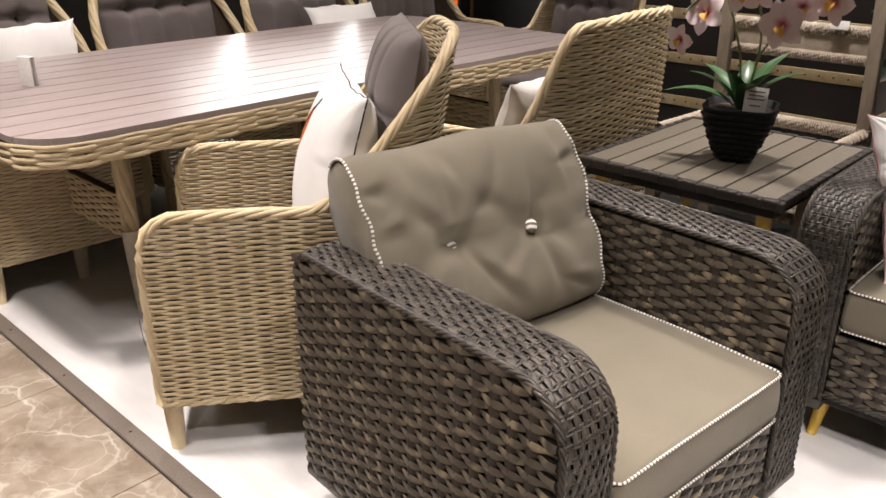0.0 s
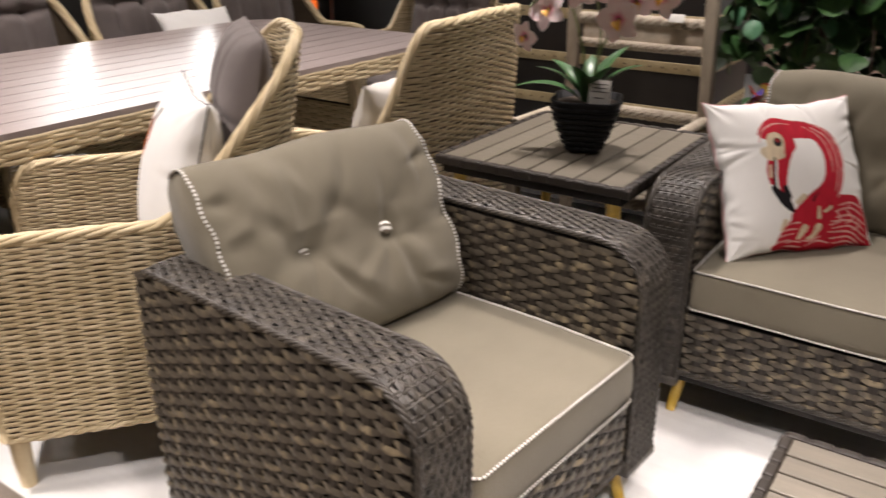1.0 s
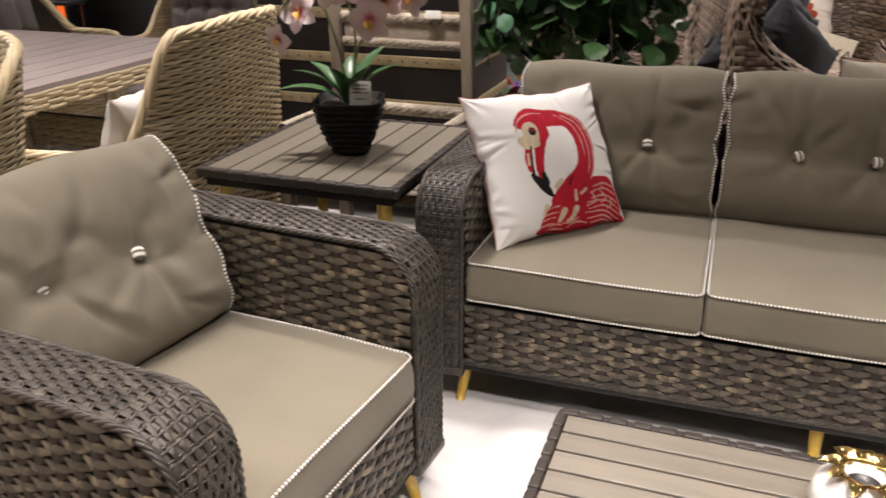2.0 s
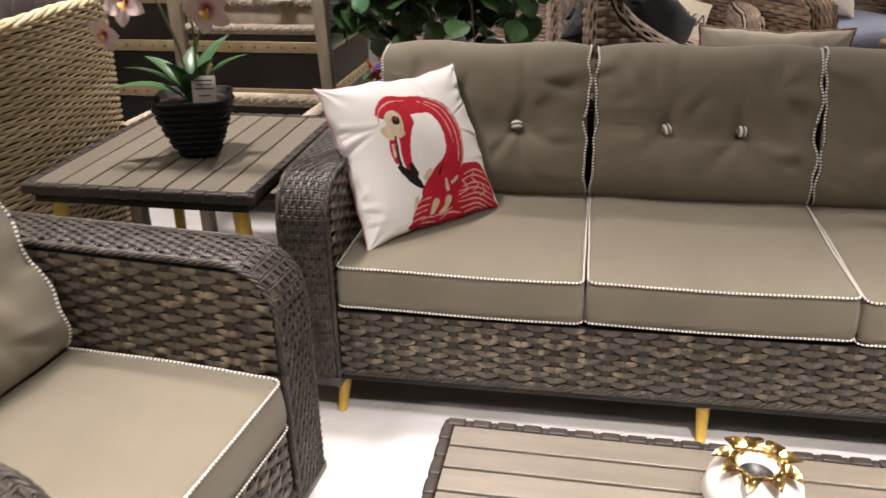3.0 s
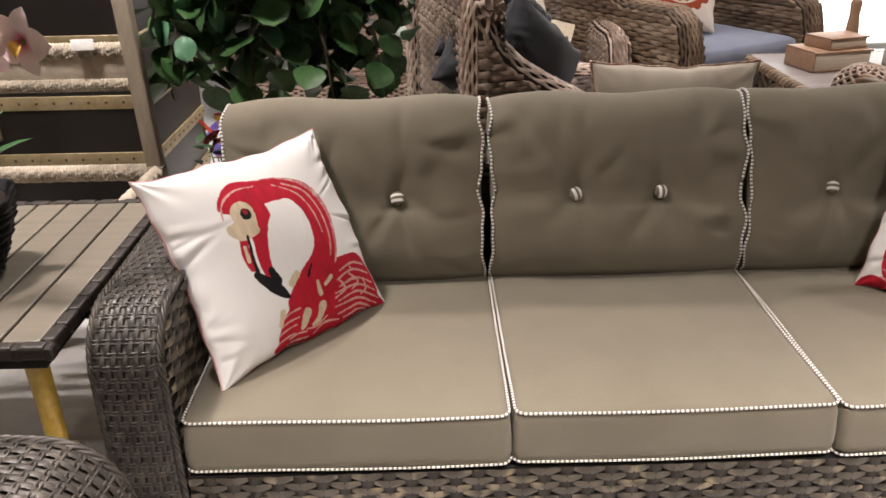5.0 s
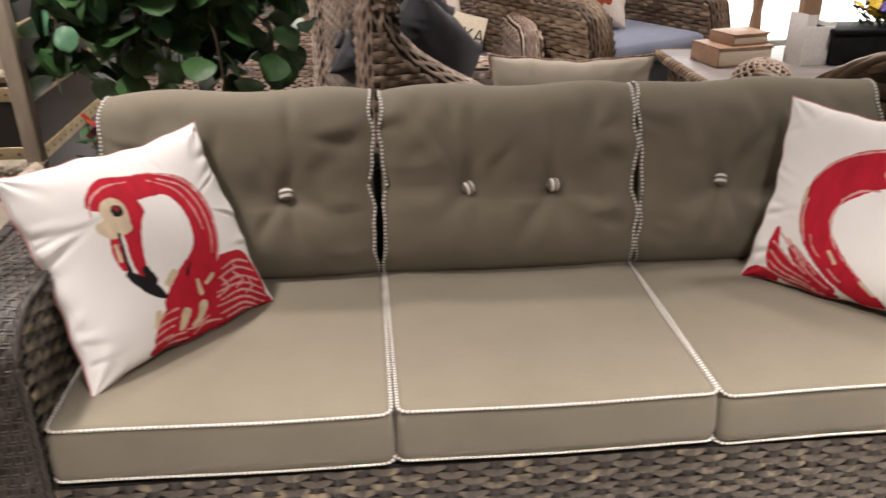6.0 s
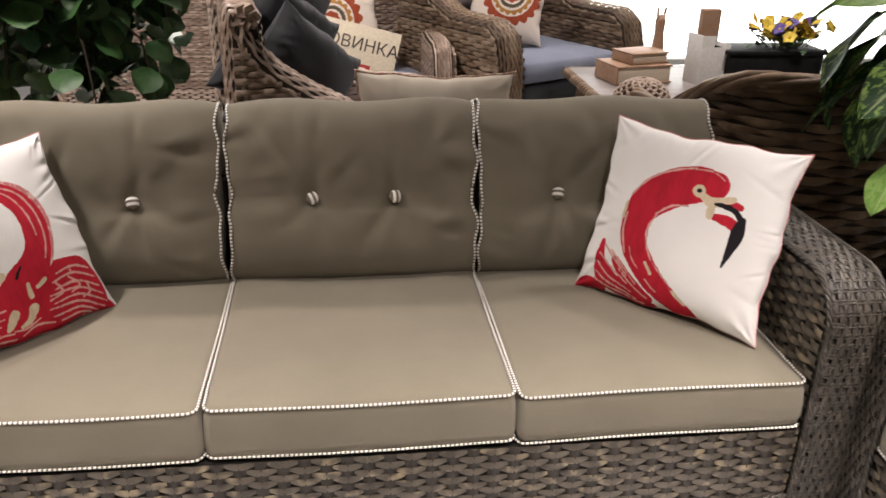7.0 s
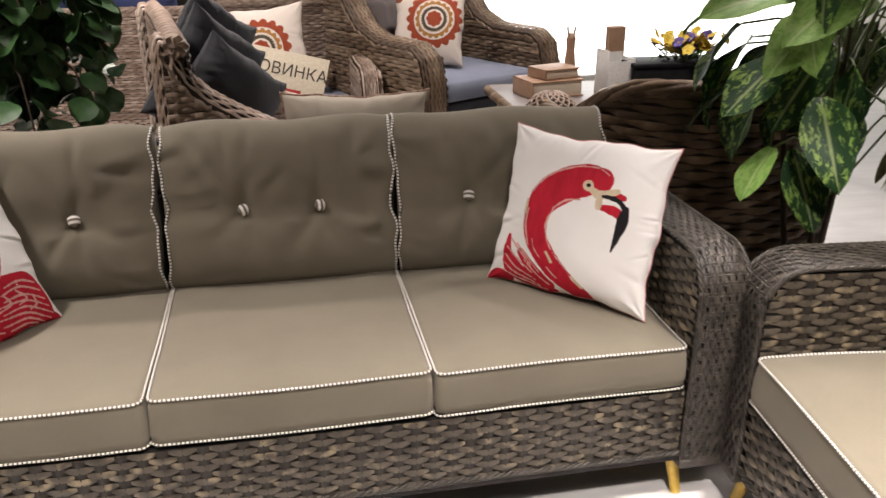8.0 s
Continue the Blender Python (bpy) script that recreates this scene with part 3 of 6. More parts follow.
def piping(parent, path, r=0.0030, closed=True):
    p = np.asarray(path, float)
    if closed:
        p = np.concatenate([p, p[:1]])
    p = resample(p, 0.008)
    v, f = tube(p, r, 7)
    link("piping", v, f, PIPING, parent, "white and taupe striped piping", True, {"along": np.repeat(lengths(p) / 0.0092, 7)})


def seat_cushion(m, w, d, h, label, seed, group=""):
    """A boxed cushion with a slight crown; its base at z = 0."""
    rnd = random.Random(seed)
    t = thing("seat_cushion", m, label, "cushion", group)
    ring = rounded_rect(w, d, 0.020)
    n = len(ring)
    rows = []
    ph = [rnd.uniform(0, 6) for _ in range(4)]

    def wav(p):
        return 0.0025 * math.sin(9 * p[0] + ph[0]) + 0.0025 * math.sin(11 * p[1] + ph[1])
    for k, z in [(0.3, 0.0), (0.7, 0.0), (0.985, 0.0), (1.012, 0.006), (1.022, h * 0.25), (1.020, h * 0.5), (1.012, h * 0.8), (1.0, h - 0.006), (0.985, h + 0.001), (0.95, h + 0.003), (0.85, h + 0.006), (0.7, h + 0.009), (0.5, h + 0.011), (0.3, h + 0.012), (0.12, h + 0.012)]:
        rows.append([(x * k, y * k, z + wav((x * k, y * k)) * (z > h * 0.5)) for x, y in ring])
    v = np.array(rows).reshape(-1, 3)
    f = [(a, b, c, e) for a, b, c, e in grid_faces(len(rows), n, False, True)]
    f = [q[::-1] for q in f] + [tuple(range(n))[::-1]]
    last = len(v)
    v = np.concatenate([v, [v[-n:].mean(0)]])
    f += [((len(rows) - 1) * n + k, (len(rows) - 1) * n + (k + 1) % n, last) for k in range(n)]
    link("cover", v, f, TAUPE, t)
    for z, k in ((h, 1.004), (0.004, 1.017)):
        piping(t, [(x * k, y * k, z + wav((x, y))) for x, y in ring], 0.0030 if z > 0.05 else 0.0026)
    return t


def back_cushion(m, w, h, depth, buttons, label, seed, fabric=None, group="", striped=True, crease=0.009, pinch=0.008, drop=0.014, fold=1.0):
    """A soft back cushion that stands on z = 0 with its face towards -y, pulled in at its buttons."""
    rnd = random.Random(seed)
    t = thing("back_cushion", m, label, "cushion", group)
    nu, nv = 140, 220
    u = np.linspace(-1, 1, nu)
    a = np.linspace(0, 2 * math.pi, nv, endpoint=False)
    uu, aa = np.meshgrid(u, a, indexing="ij")
    ph = [rnd.uniform(0, 6.28) for _ in range(12)]
    e = 0.55
    yy = -np.sign(np.cos(aa)) * np.abs(np.cos(aa)) ** 0.9 * depth / 2
    zz = np.sign(np.sin(aa)) * np.abs(np.sin(aa)) ** e * h / 2
    puff = 0.76 + 0.24 * (1 - np.abs(uu) ** 3.5)
    vv = zz / (h / 2)
    waist = pinch * np.exp(-((zz + drop) / 0.035) ** 2) * (np.abs(uu) ** 4)
    xx = uu * (w / 2 - waist - 0.0035 * np.sin(9 * vv + ph[0] + uu) - 0.0022 * np.sin(17 * vv + ph[3] + 2 * uu))
    yy = yy * puff
    zz = zz * (1 - 0.03 * np.abs(uu) ** 6) + 0.005 * np.sin(5 * uu + ph[1]) * np.clip(vv, 0, 1)
    fade = np.clip(-yy / (depth / 2) * 1.5, 0, 1)
    dip = np.zeros_like(xx)
    level = zz + drop - 0.008 * np.sin(3.1 * uu + ph[2]) - 0.003 * np.sin(9 * uu + ph[4])
    dip += crease * (np.exp(-(level / 0.008) ** 2) + 0.7 * np.exp(-(level / 0.045) ** 2)) * (0.6 + 0.4 * np.cos(uu * 2.0))
    dip -= 0.004 * np.exp(-((level - 0.022) / 0.012) ** 2)
    for bx in buttons:
        r = np.hypot(xx - bx, zz + drop)
        dip += 0.013 * np.exp(-(r / 0.028) ** 2) + 0.013 * np.exp(-(r / 0.085) ** 2)
    lines = []
    for bx in buttons:
        for k in range(7):
            ang = 2 * math.pi * (k + rnd.uniform(-0.3, 0.3)) / 7 + ph[5]
            ln = rnd.uniform(0.10, 0.20)
            lines.append((bx + 0.55 * ln * math.cos(ang), -drop + 0.55 * ln * math.sin(ang), ang, ln, rnd.uniform(0.007, 0.013), rnd.uniform(0.003, 0.0065) * fold))
    for k in range(5):
        lines.append((rnd.uniform(-0.42, 0.42) * w, rnd.uniform(0.28, 0.42) * h, math.pi / 2 + rnd.uniform(-0.5, 0.5), rnd.uniform(0.07, 0.15), rnd.uniform(0.009, 0.016), rnd.uniform(0.003, 0.006) * fold))
    for k in range(8):
        s0 = 1 if k % 2 else -1
        lines.append((s0 * rnd.uniform(0.34, 0.48) * w, rnd.uniform(-0.42, 0.3) * h, rnd.uniform(-0.5, 0.5), rnd.uniform(0.06, 0.13), rnd.uniform(0.007, 0.012), rnd.uniform(0.003, 0.006) * fold))
    for k in range(4):
        lines.append((rnd.uniform(-0.3, 0.3) * w, -drop + rnd.uniform(-0.022, 0.022), rnd.uniform(-0.2, 0.2), rnd.uniform(0.12, 0.24), 0.006, 0.005 * fold))
    for lx, lz, ang, ln, wd, dp in lines:
        dx, dz = xx - lx, zz - lz
        al, pe = dx * math.cos(ang) + dz * math.sin(ang), -dx * math.sin(ang) + dz * math.cos(ang)
        pe = pe - 0.8 * al * al
        wide = wd * (1 + 1.5 * np.clip(al / ln + 0.5, 0, 1))
        dip += dp * (np.exp(-(pe / wide) ** 2) - 0.6 * np.exp(-((pe - 2 * wide) / (1.4 * wide)) ** 2)) * np.exp(-(2.2 * al / ln) ** 2)
    yy = yy + dip * fade
    zz = zz + h / 2
    v = np.stack([xx, yy, zz], -1).reshape(-1, 3)
    f = grid_faces(nu, nv, False, True)
    f += [tuple(range(nv)), tuple((nu - 1) * nv + k for k in range(nv))[::-1]]
    link("cover", v, f, fabric or TAUPE, t)
    if striped:
        for i in (0, nu - 1):
            arc_i = [k % nv for k in range(-68, 69)]
            piping(t, [v[i * nv + k] + np.array([(-1 if i == 0 else 1) * 0.002, -0.001, 0]) for k in arc_i], 0.0034, False)
    for bx in buttons:
        b, f = lathe([(0.0001, 0.007), (0.008, 0.0066), (0.0140, 0.0045), (0.0172, 0.0), (0.013, -0.006)], 18)
        round_it = v[((v[:, 0] - bx) ** 2 + (v[:, 2] - h / 2 + drop) ** 2 < 0.016 ** 2) & (v[:, 1] < 0)]
        ry = round_it[:, 1].min() + 0.004
        b = np.stack([b[:, 0], -b[:, 2], b[:, 1]], 1)
        o = link("button", b, f, BUTTON if striped else (fabric or TAUPE), t, "round striped button" if striped else "")
        o.location = (bx, ry - 0.006, h / 2 - drop)
        o.rotation_euler = (0, rnd.uniform(-1, 1), 0)
    return t


def pillow_shape(w, h, depth, n, seed, soft=0.075):
    """Front of a stuffed square: drawn-in edges, ears at the corners, and pulls that run in from the seams."""
    rnd = random.Random(seed)
    ph = [rnd.uniform(0, 6.28) for _ in range(8)]
    g = np.linspace(-1, 1, n)
    a, b = np.meshgrid(g, g, indexing="ij")
    x = a * w / 2 * (1 - soft * (1 - b ** 4) * np.abs(a) ** 2) + (0.005 * np.sin(5 * b + ph[0]) + 0.0022 * np.sin(17 * b + ph[5])) * np.abs(a) ** 4 * (1 - b ** 2)
    z = b * h / 2 * (1 - soft * (1 - a ** 4) * np.abs(b) ** 2) + (0.005 * np.sin(5 * a + ph[1]) + 0.0022 * np.sin(15 * a + ph[7])) * np.abs(b) ** 4 * (1 - a ** 2)
    full = np.maximum(0, (1 - a ** 2) * (1 - b ** 2)) ** 0.42
    y = -(depth / 2) * full + 0.004 * np.sin(4 * a + 3 * b + ph[4]) * full
    for k in range(26):
        along, side = rnd.uniform(-0.9, 0.9), k % 4
        reach, wide, deep, skew = rnd.uniform(0.10, 0.34), rnd.uniform(0.018, 0.045), rnd.uniform(0.0012, 0.0036), rnd.uniform(-0.5, 0.5)
        e, c = (a, b) if side < 2 else (b, a)
        inward = (1 - e) if side % 2 else (1 + e)
        off = c - along - skew * inward
        y += deep * (np.exp(-(off / wide) ** 2) - 0.7 * np.exp(-((off - 2 * wide) / (1.3 * wide)) ** 2)) * np.exp(-(inward / reach) ** 2) * np.clip(full * 3, 0, 1)
    for sa in (-1, 1):
        for sb in (-1, 1):
            d = np.hypot(a - sa, b - sb)
            ang = np.arctan2(b - sb, a - sa) * 9 + ph[2]
            y += 0.0022 * np.sin(ang) * np.exp(-(d / 0.35) ** 2) * np.clip(full * 4, 0, 1)
    return a, b, x, y, z, full


def throw_pillow(m, w, h, depth, material, label, seed, layers=None, n=60, edge=None, group="", seam_r=0.0020):
    """A square pillow with pointed corners, standing with its face towards -y and its middle at the origin."""
    t = thing("throw_pillow", m, label, "pillow", group)
    a, b, x, y, z, full = pillow_shape(w, h, depth, n, seed)
    front = np.stack([x, y, z], -1).reshape(-1, 3)
    back = np.stack([x, -y * 0.9 + 0.001, z], -1).reshape(-1, 3)
    attrs = {k: np.concatenate([fn(a * w / 2, b * h / 2).reshape(-1), np.full(n * n, -1.0)]) for k, fn in (layers or {}).items()}
    f = [q[::-1] for q in grid_faces(n, n)] + grid_faces(n, n, offset=n * n)
    f = [q[::-1] for q in f]
    link("cover", np.concatenate([front, back]), f, material, t, "", True, attrs)
    if edge:
        rim = [front[i * n] for i in range(n)] + [front[(n - 1) * n + j] for j in range(1, n)] + [front[i * n + n - 1] for i in range(n - 2, -1, -1)] + [front[j] for j in range(n - 2, 0, -1)]
        link("seam", *tube(np.array(rim), seam_r, 6, True), edge, t, "thin coloured edge seam")
    return t


def stroke(points, widths):
    """Signed distance to a brush stroke through points, positive inside."""
    def fn(x, z):
        best = np.full(x.shape, -1.0)
        for (p, q), (wa, wb) in zip(zip(points, points[1:]), zip(widths, widths[1:])):
            d = (q[0] - p[0], q[1] - p[1])
            k = np.clip(((x - p[0]) * d[0] + (z - p[1]) * d[1]) / (d[0] ** 2 + d[1] ** 2 + 1e-9), 0, 1)
            best = np.maximum(best, wa + (wb - wa) * k - np.hypot(x - p[0] - d[0] * k, z - p[1] - d[1] * k))
        return best
    return fn


def curve_points(ctrl, n=40):
    """A smooth line through control points of (x, z, width)."""
    c = np.array([ctrl[0]] + list(ctrl) + [ctrl[-1]], float)
    out = []
    for i in range(1, len(c) - 2):
        for t in np.linspace(0, 1, 8, endpoint=False):
            p0, p1, p2, p3 = c[i - 1:i + 3]
            out.append(0.5 * (2 * p1 + (p2 - p0) * t + (2 * p0 - 5 * p1 + 4 * p2 - p3) * t * t + (3 * p1 - p0 - 3 * p2 + p3) * t ** 3))
    out.append(c[-2])
    o = np.array(out)
    return [tuple(p[:2]) for p in o], [p[2] for p in o]


def strokes(*lines):
    """The union of several brush strokes, each a list of (x, z, half width)."""
    fns = [stroke(*curve_points(line)) for line in lines]
    return lambda x, z: np.max([fn(x, z) for fn in fns], axis=0)


SOFA_W = 1.872
SOFA_M = pose(0.391, 2.045, 0, 0, 0, 0.8)
sofa = lounge_seat("sofa", SOFA_M, SOFA_W, "dark brown woven rattan three-seat sofa on yellow legs", "sofa", True)
CHAIR_A = pose(-0.525, 1.285, 0, 0, 0, 84.8)
lounge_seat("lounge_armchair", CHAIR_A, 0.585, "dark brown woven rattan armchair beside the dining chair", "armchair")
CHAIR_B = pose(1.408, 1.688, 0, 0, 0, -95)
lounge_seat("lounge_armchair", CHAIR_B, 0.585, "dark brown woven rattan armchair against the sofa arm", "armchair")
SEAT_Z, SEAT_H = 0.322, 0.113
for k in range(3):
    seat_cushion(SOFA_M @ pose((k - 1) * 0.622, 0.327, SEAT_Z + 0.002, 0, 0, 0.4 * (k - 1)), 0.611, 0.626, SEAT_H - 0.001, "taupe boxed seat cushion with striped piping on the sofa", 5 + k, "sofa seat cushions")
seat_cushion(CHAIR_A @ pose(0, 0.31, SEAT_Z), 0.555, 0.62, SEAT_H, "taupe boxed seat cushion with striped piping on the armchair", 9)
seat_cushion(CHAIR_B @ pose(0, 0.31, SEAT_Z + 0.018), 0.555, 0.62, SEAT_H, "taupe boxed seat cushion with striped piping on the armchair", 11)
for k, (cx, bw) in enumerate(((-0.636, (-0.103, 0.103)), (0.001, (-0.103, 0.103)), (0.627, (-0.103, 0.103)))):
    back_cushion(SOFA_M @ pose(cx, 0.612, 0.421, -16.5), 0.611, 0.462, 0.205, bw, "taupe buttoned back cushion with striped piping on the sofa", 20 + k, None, "sofa back cushions", crease=0.012, pinch=0.010, fold=1.1)
back_cushion(axes((-1.038, 1.283, 0.44), (0.16, 0.987, 0.0), (-0.41, 0.10, 0.91)), 0.60, 0.455, 0.19, (-0.105, 0.105), "taupe buttoned back cushion slumped askew in the armchair", 31, fold=1.5)
back_cushion(CHAIR_B @ pose(0, 0.64, 0.435, -14), 0.58, 0.44, 0.19, (-0.105, 0.105), "taupe buttoned back cushion with striped piping in the armchair", 33)

# printed pillows: an arched red band and feathered fields on white cloth
ROSE = (0.74, 0.40, 0.36)
RED, PINK, CREAM, JET = (0.52, 0.015, 0.035), (0.62, 0.22, 0.22), (0.72, 0.60, 0.42), (0.012, 0.010, 0.012)
p1 = {
    "band": strokes([(-0.095, 0.118, 0.0201), (-0.063, 0.128, 0.0332), (-0.018, 0.124, 0.0288), (0.044, 0.114, 0.0257), (0.089, 0.081, 0.0282), (0.105, 0.030, 0.0319), (0.093, -0.025, 0.0301), (0.066, -0.067, 0.0337), (0.029, -0.099, 0.0418), (-0.003, -0.137, 0.0496)], [(-0.051, 0.107, 0.0307), (-0.046, 0.071, 0.0333), (-0.055, 0.031, 0.0193), (-0.063, -0.008, 0.0165), (-0.063, -0.048, 0.0137)], [(-0.093, 0.043, 0.0080), (-0.099, 0.011, 0.0106), (-0.097, -0.020, 0.0080)]),
    "edge": strokes([(-0.114, 0.115, 0.0040), (-0.099, 0.136, 0.0054), (-0.063, 0.151, 0.0055), (-0.005, 0.147, 0.0058), (0.056, 0.135, 0.0061), (0.112, 0.104, 0.0080), (0.138, 0.053, 0.0084), (0.132, -0.006, 0.0083), (0.106, -0.065, 0.0064), (0.090, -0.077, 0.0047)]),
    "field": strokes([(0.111, -0.083, 0.0129), (0.162, -0.091, 0.0174), (0.178, -0.120, 0.0361), (0.174, -0.164, 0.0491), (0.184, -0.203, 0.0348), (0.220, -0.220, 0.0094)], [(0.019, -0.123, 0.0324), (0.089, -0.138, 0.0598), (0.113, -0.188, 0.0458), (0.001, -0.186, 0.0450), (-0.045, -0.203, 0.0264), (-0.100, -0.211, 0.0085)], [(-0.001, -0.131, 0.0291), (-0.045, -0.163, 0.0284), (-0.076, -0.192, 0.0198)]),
    "cut": strokes([(0.033, 0.063, 0.0297), (0.010, 0.026, 0.0449), (-0.014, -0.016, 0.0385), (-0.032, -0.052, 0.0239), (-0.044, -0.089, 0.0125)]),
    "pale": strokes([(-0.071, 0.092, 0.0260), (-0.072, 0.064, 0.0203), (-0.103, 0.064, 0.0132)], [(-0.108, 0.066, 0.0106), (-0.090, 0.052, 0.0146), (-0.061, 0.051, 0.0110)], [(-0.096, 0.024, 0.0040), (-0.100, -0.005, 0.0040)], [(-0.068, -0.132, 0.0069), (-0.082, -0.157, 0.0055)], [(-0.007, -0.067, 0.0086), (-0.026, -0.081, 0.0071)]),
    "drops": strokes([(0.036, -0.129, 0.0060), (0.037, -0.101, 0.0045)], [(-0.009, -0.155, 0.0102), (-0.021, -0.175, 0.0087), (-0.031, -0.188, 0.0044)], [(0.034, -0.156, 0.0105), (0.020, -0.179, 0.0076), (0.000, -0.188, 0.0045)], [(0.076, -0.102, 0.0047), (0.056, -0.114, 0.0046)]),
    "tip": strokes([(-0.096, -0.036, 0.0067), (-0.079, -0.058, 0.0122), (-0.058, -0.084, 0.0125), (-0.042, -0.105, 0.0042)], [(-0.060, -0.040, 0.0083), (-0.056, -0.066, 0.0111)], [(-0.081, 0.044, 0.0027), (-0.088, 0.001, 0.0033), (-0.091, -0.039, 0.0040)], [(-0.065, 0.090, 0.0109), (-0.064, 0.086, 0.0110)], [(0.034, -0.061, 0.0030), (0.018, -0.081, 0.0029)]),
    "rim": strokes([(-0.064, 0.094, 0.0055), (-0.063, 0.091, 0.0055)]),
    "lines": strokes([(0.104, -0.100, 0.0018), (0.153, -0.095, 0.0031), (0.202, -0.111, 0.0022)], [(0.089, -0.117, 0.0017), (0.146, -0.110, 0.0030), (0.208, -0.135, 0.0022)], [(0.090, -0.134, 0.0017), (0.149, -0.132, 0.0030), (0.210, -0.160, 0.0022)], [(0.075, -0.144, 0.0017), (0.147, -0.148, 0.0030), (0.210, -0.181, 0.0021)], [(0.080, -0.164, 0.0017), (0.145, -0.165, 0.0030), (0.211, -0.202, 0.0021)], [(0.065, -0.174, 0.0017), (0.140, -0.181, 0.0030), (0.198, -0.213, 0.0020)], [(0.072, -0.193, 0.0017), (0.136, -0.196, 0.0030), (0.181, -0.220, 0.0020)], [(0.090, -0.208, 0.0018), (0.134, -0.210, 0.0030), (0.165, -0.220, 0.0020)], [(-0.002, -0.209, 0.0017), (0.031, -0.198, 0.0028), (0.071, -0.206, 0.0018)], [(-0.018, -0.193, 0.0016), (0.008, -0.195, 0.0027), (0.040, -0.185, 0.0017)], [(-0.073, -0.147, 0.0015), (-0.051, -0.141, 0.0025), (-0.024, -0.139, 0.0016)], [(-0.081, -0.164, 0.0015), (-0.060, -0.159, 0.0025), (-0.033, -0.158, 0.0016)], [(-0.091, -0.180, 0.0015), (-0.068, -0.175, 0.0025), (-0.044, -0.173, 0.0016)], [(-0.098, -0.197, 0.0015), (-0.075, -0.194, 0.0026), (-0.049, -0.193, 0.0016)], [(-0.066, -0.202, 0.0016), (-0.043, -0.197, 0.0026), (-0.019, -0.198, 0.0016)], [(-0.074, -0.213, 0.0016), (-0.047, -0.213, 0.0027), (-0.016, -0.213, 0.0017)], [(0.096, -0.119, 0.0017), (0.107, -0.144, 0.0029), (0.071, -0.154, 0.0017)], [(0.131, -0.115, 0.0018), (0.154, -0.142, 0.0031), (0.127, -0.154, 0.0018)], [(0.173, -0.141, 0.0019), (0.176, -0.165, 0.0032), (0.154, -0.176, 0.0019)], [(-0.116, 0.092, 0.0016), (-0.104, 0.123, 0.0021), (-0.067, 0.142, 0.0022), (-0.017, 0.140, 0.0017)], [(0.051, 0.127, 0.0018), (0.099, 0.096, 0.0025), (0.119, 0.049, 0.0026), (0.116, -0.012, 0.0024), (0.095, -0.059, 0.0016)], [(0.027, 0.130, 0.0015), (0.077, 0.094, 0.0020), (0.098, 0.046, 0.0021), (0.098, -0.005, 0.0019)]),
}
GROUND = (0.86, 0.845, 0.815)
PRINT1 = print_material("red_print", [("field", RED, None), ("edge", PINK, (3, 1, 3)), ("band", RED, None), ("cut", GROUND, None), ("lines", ROSE, None), ("drops", CREAM, None), ("pale", CREAM, None), ("tip", JET, None), ("rim", (0.30, 0.02, 0.02), None)])
PRINT2 = print_material("red_print_mirrored", [("field", RED, None), ("band", RED, None), ("lines", ROSE, None), ("pale", CREAM, None), ("tip", JET, None)])
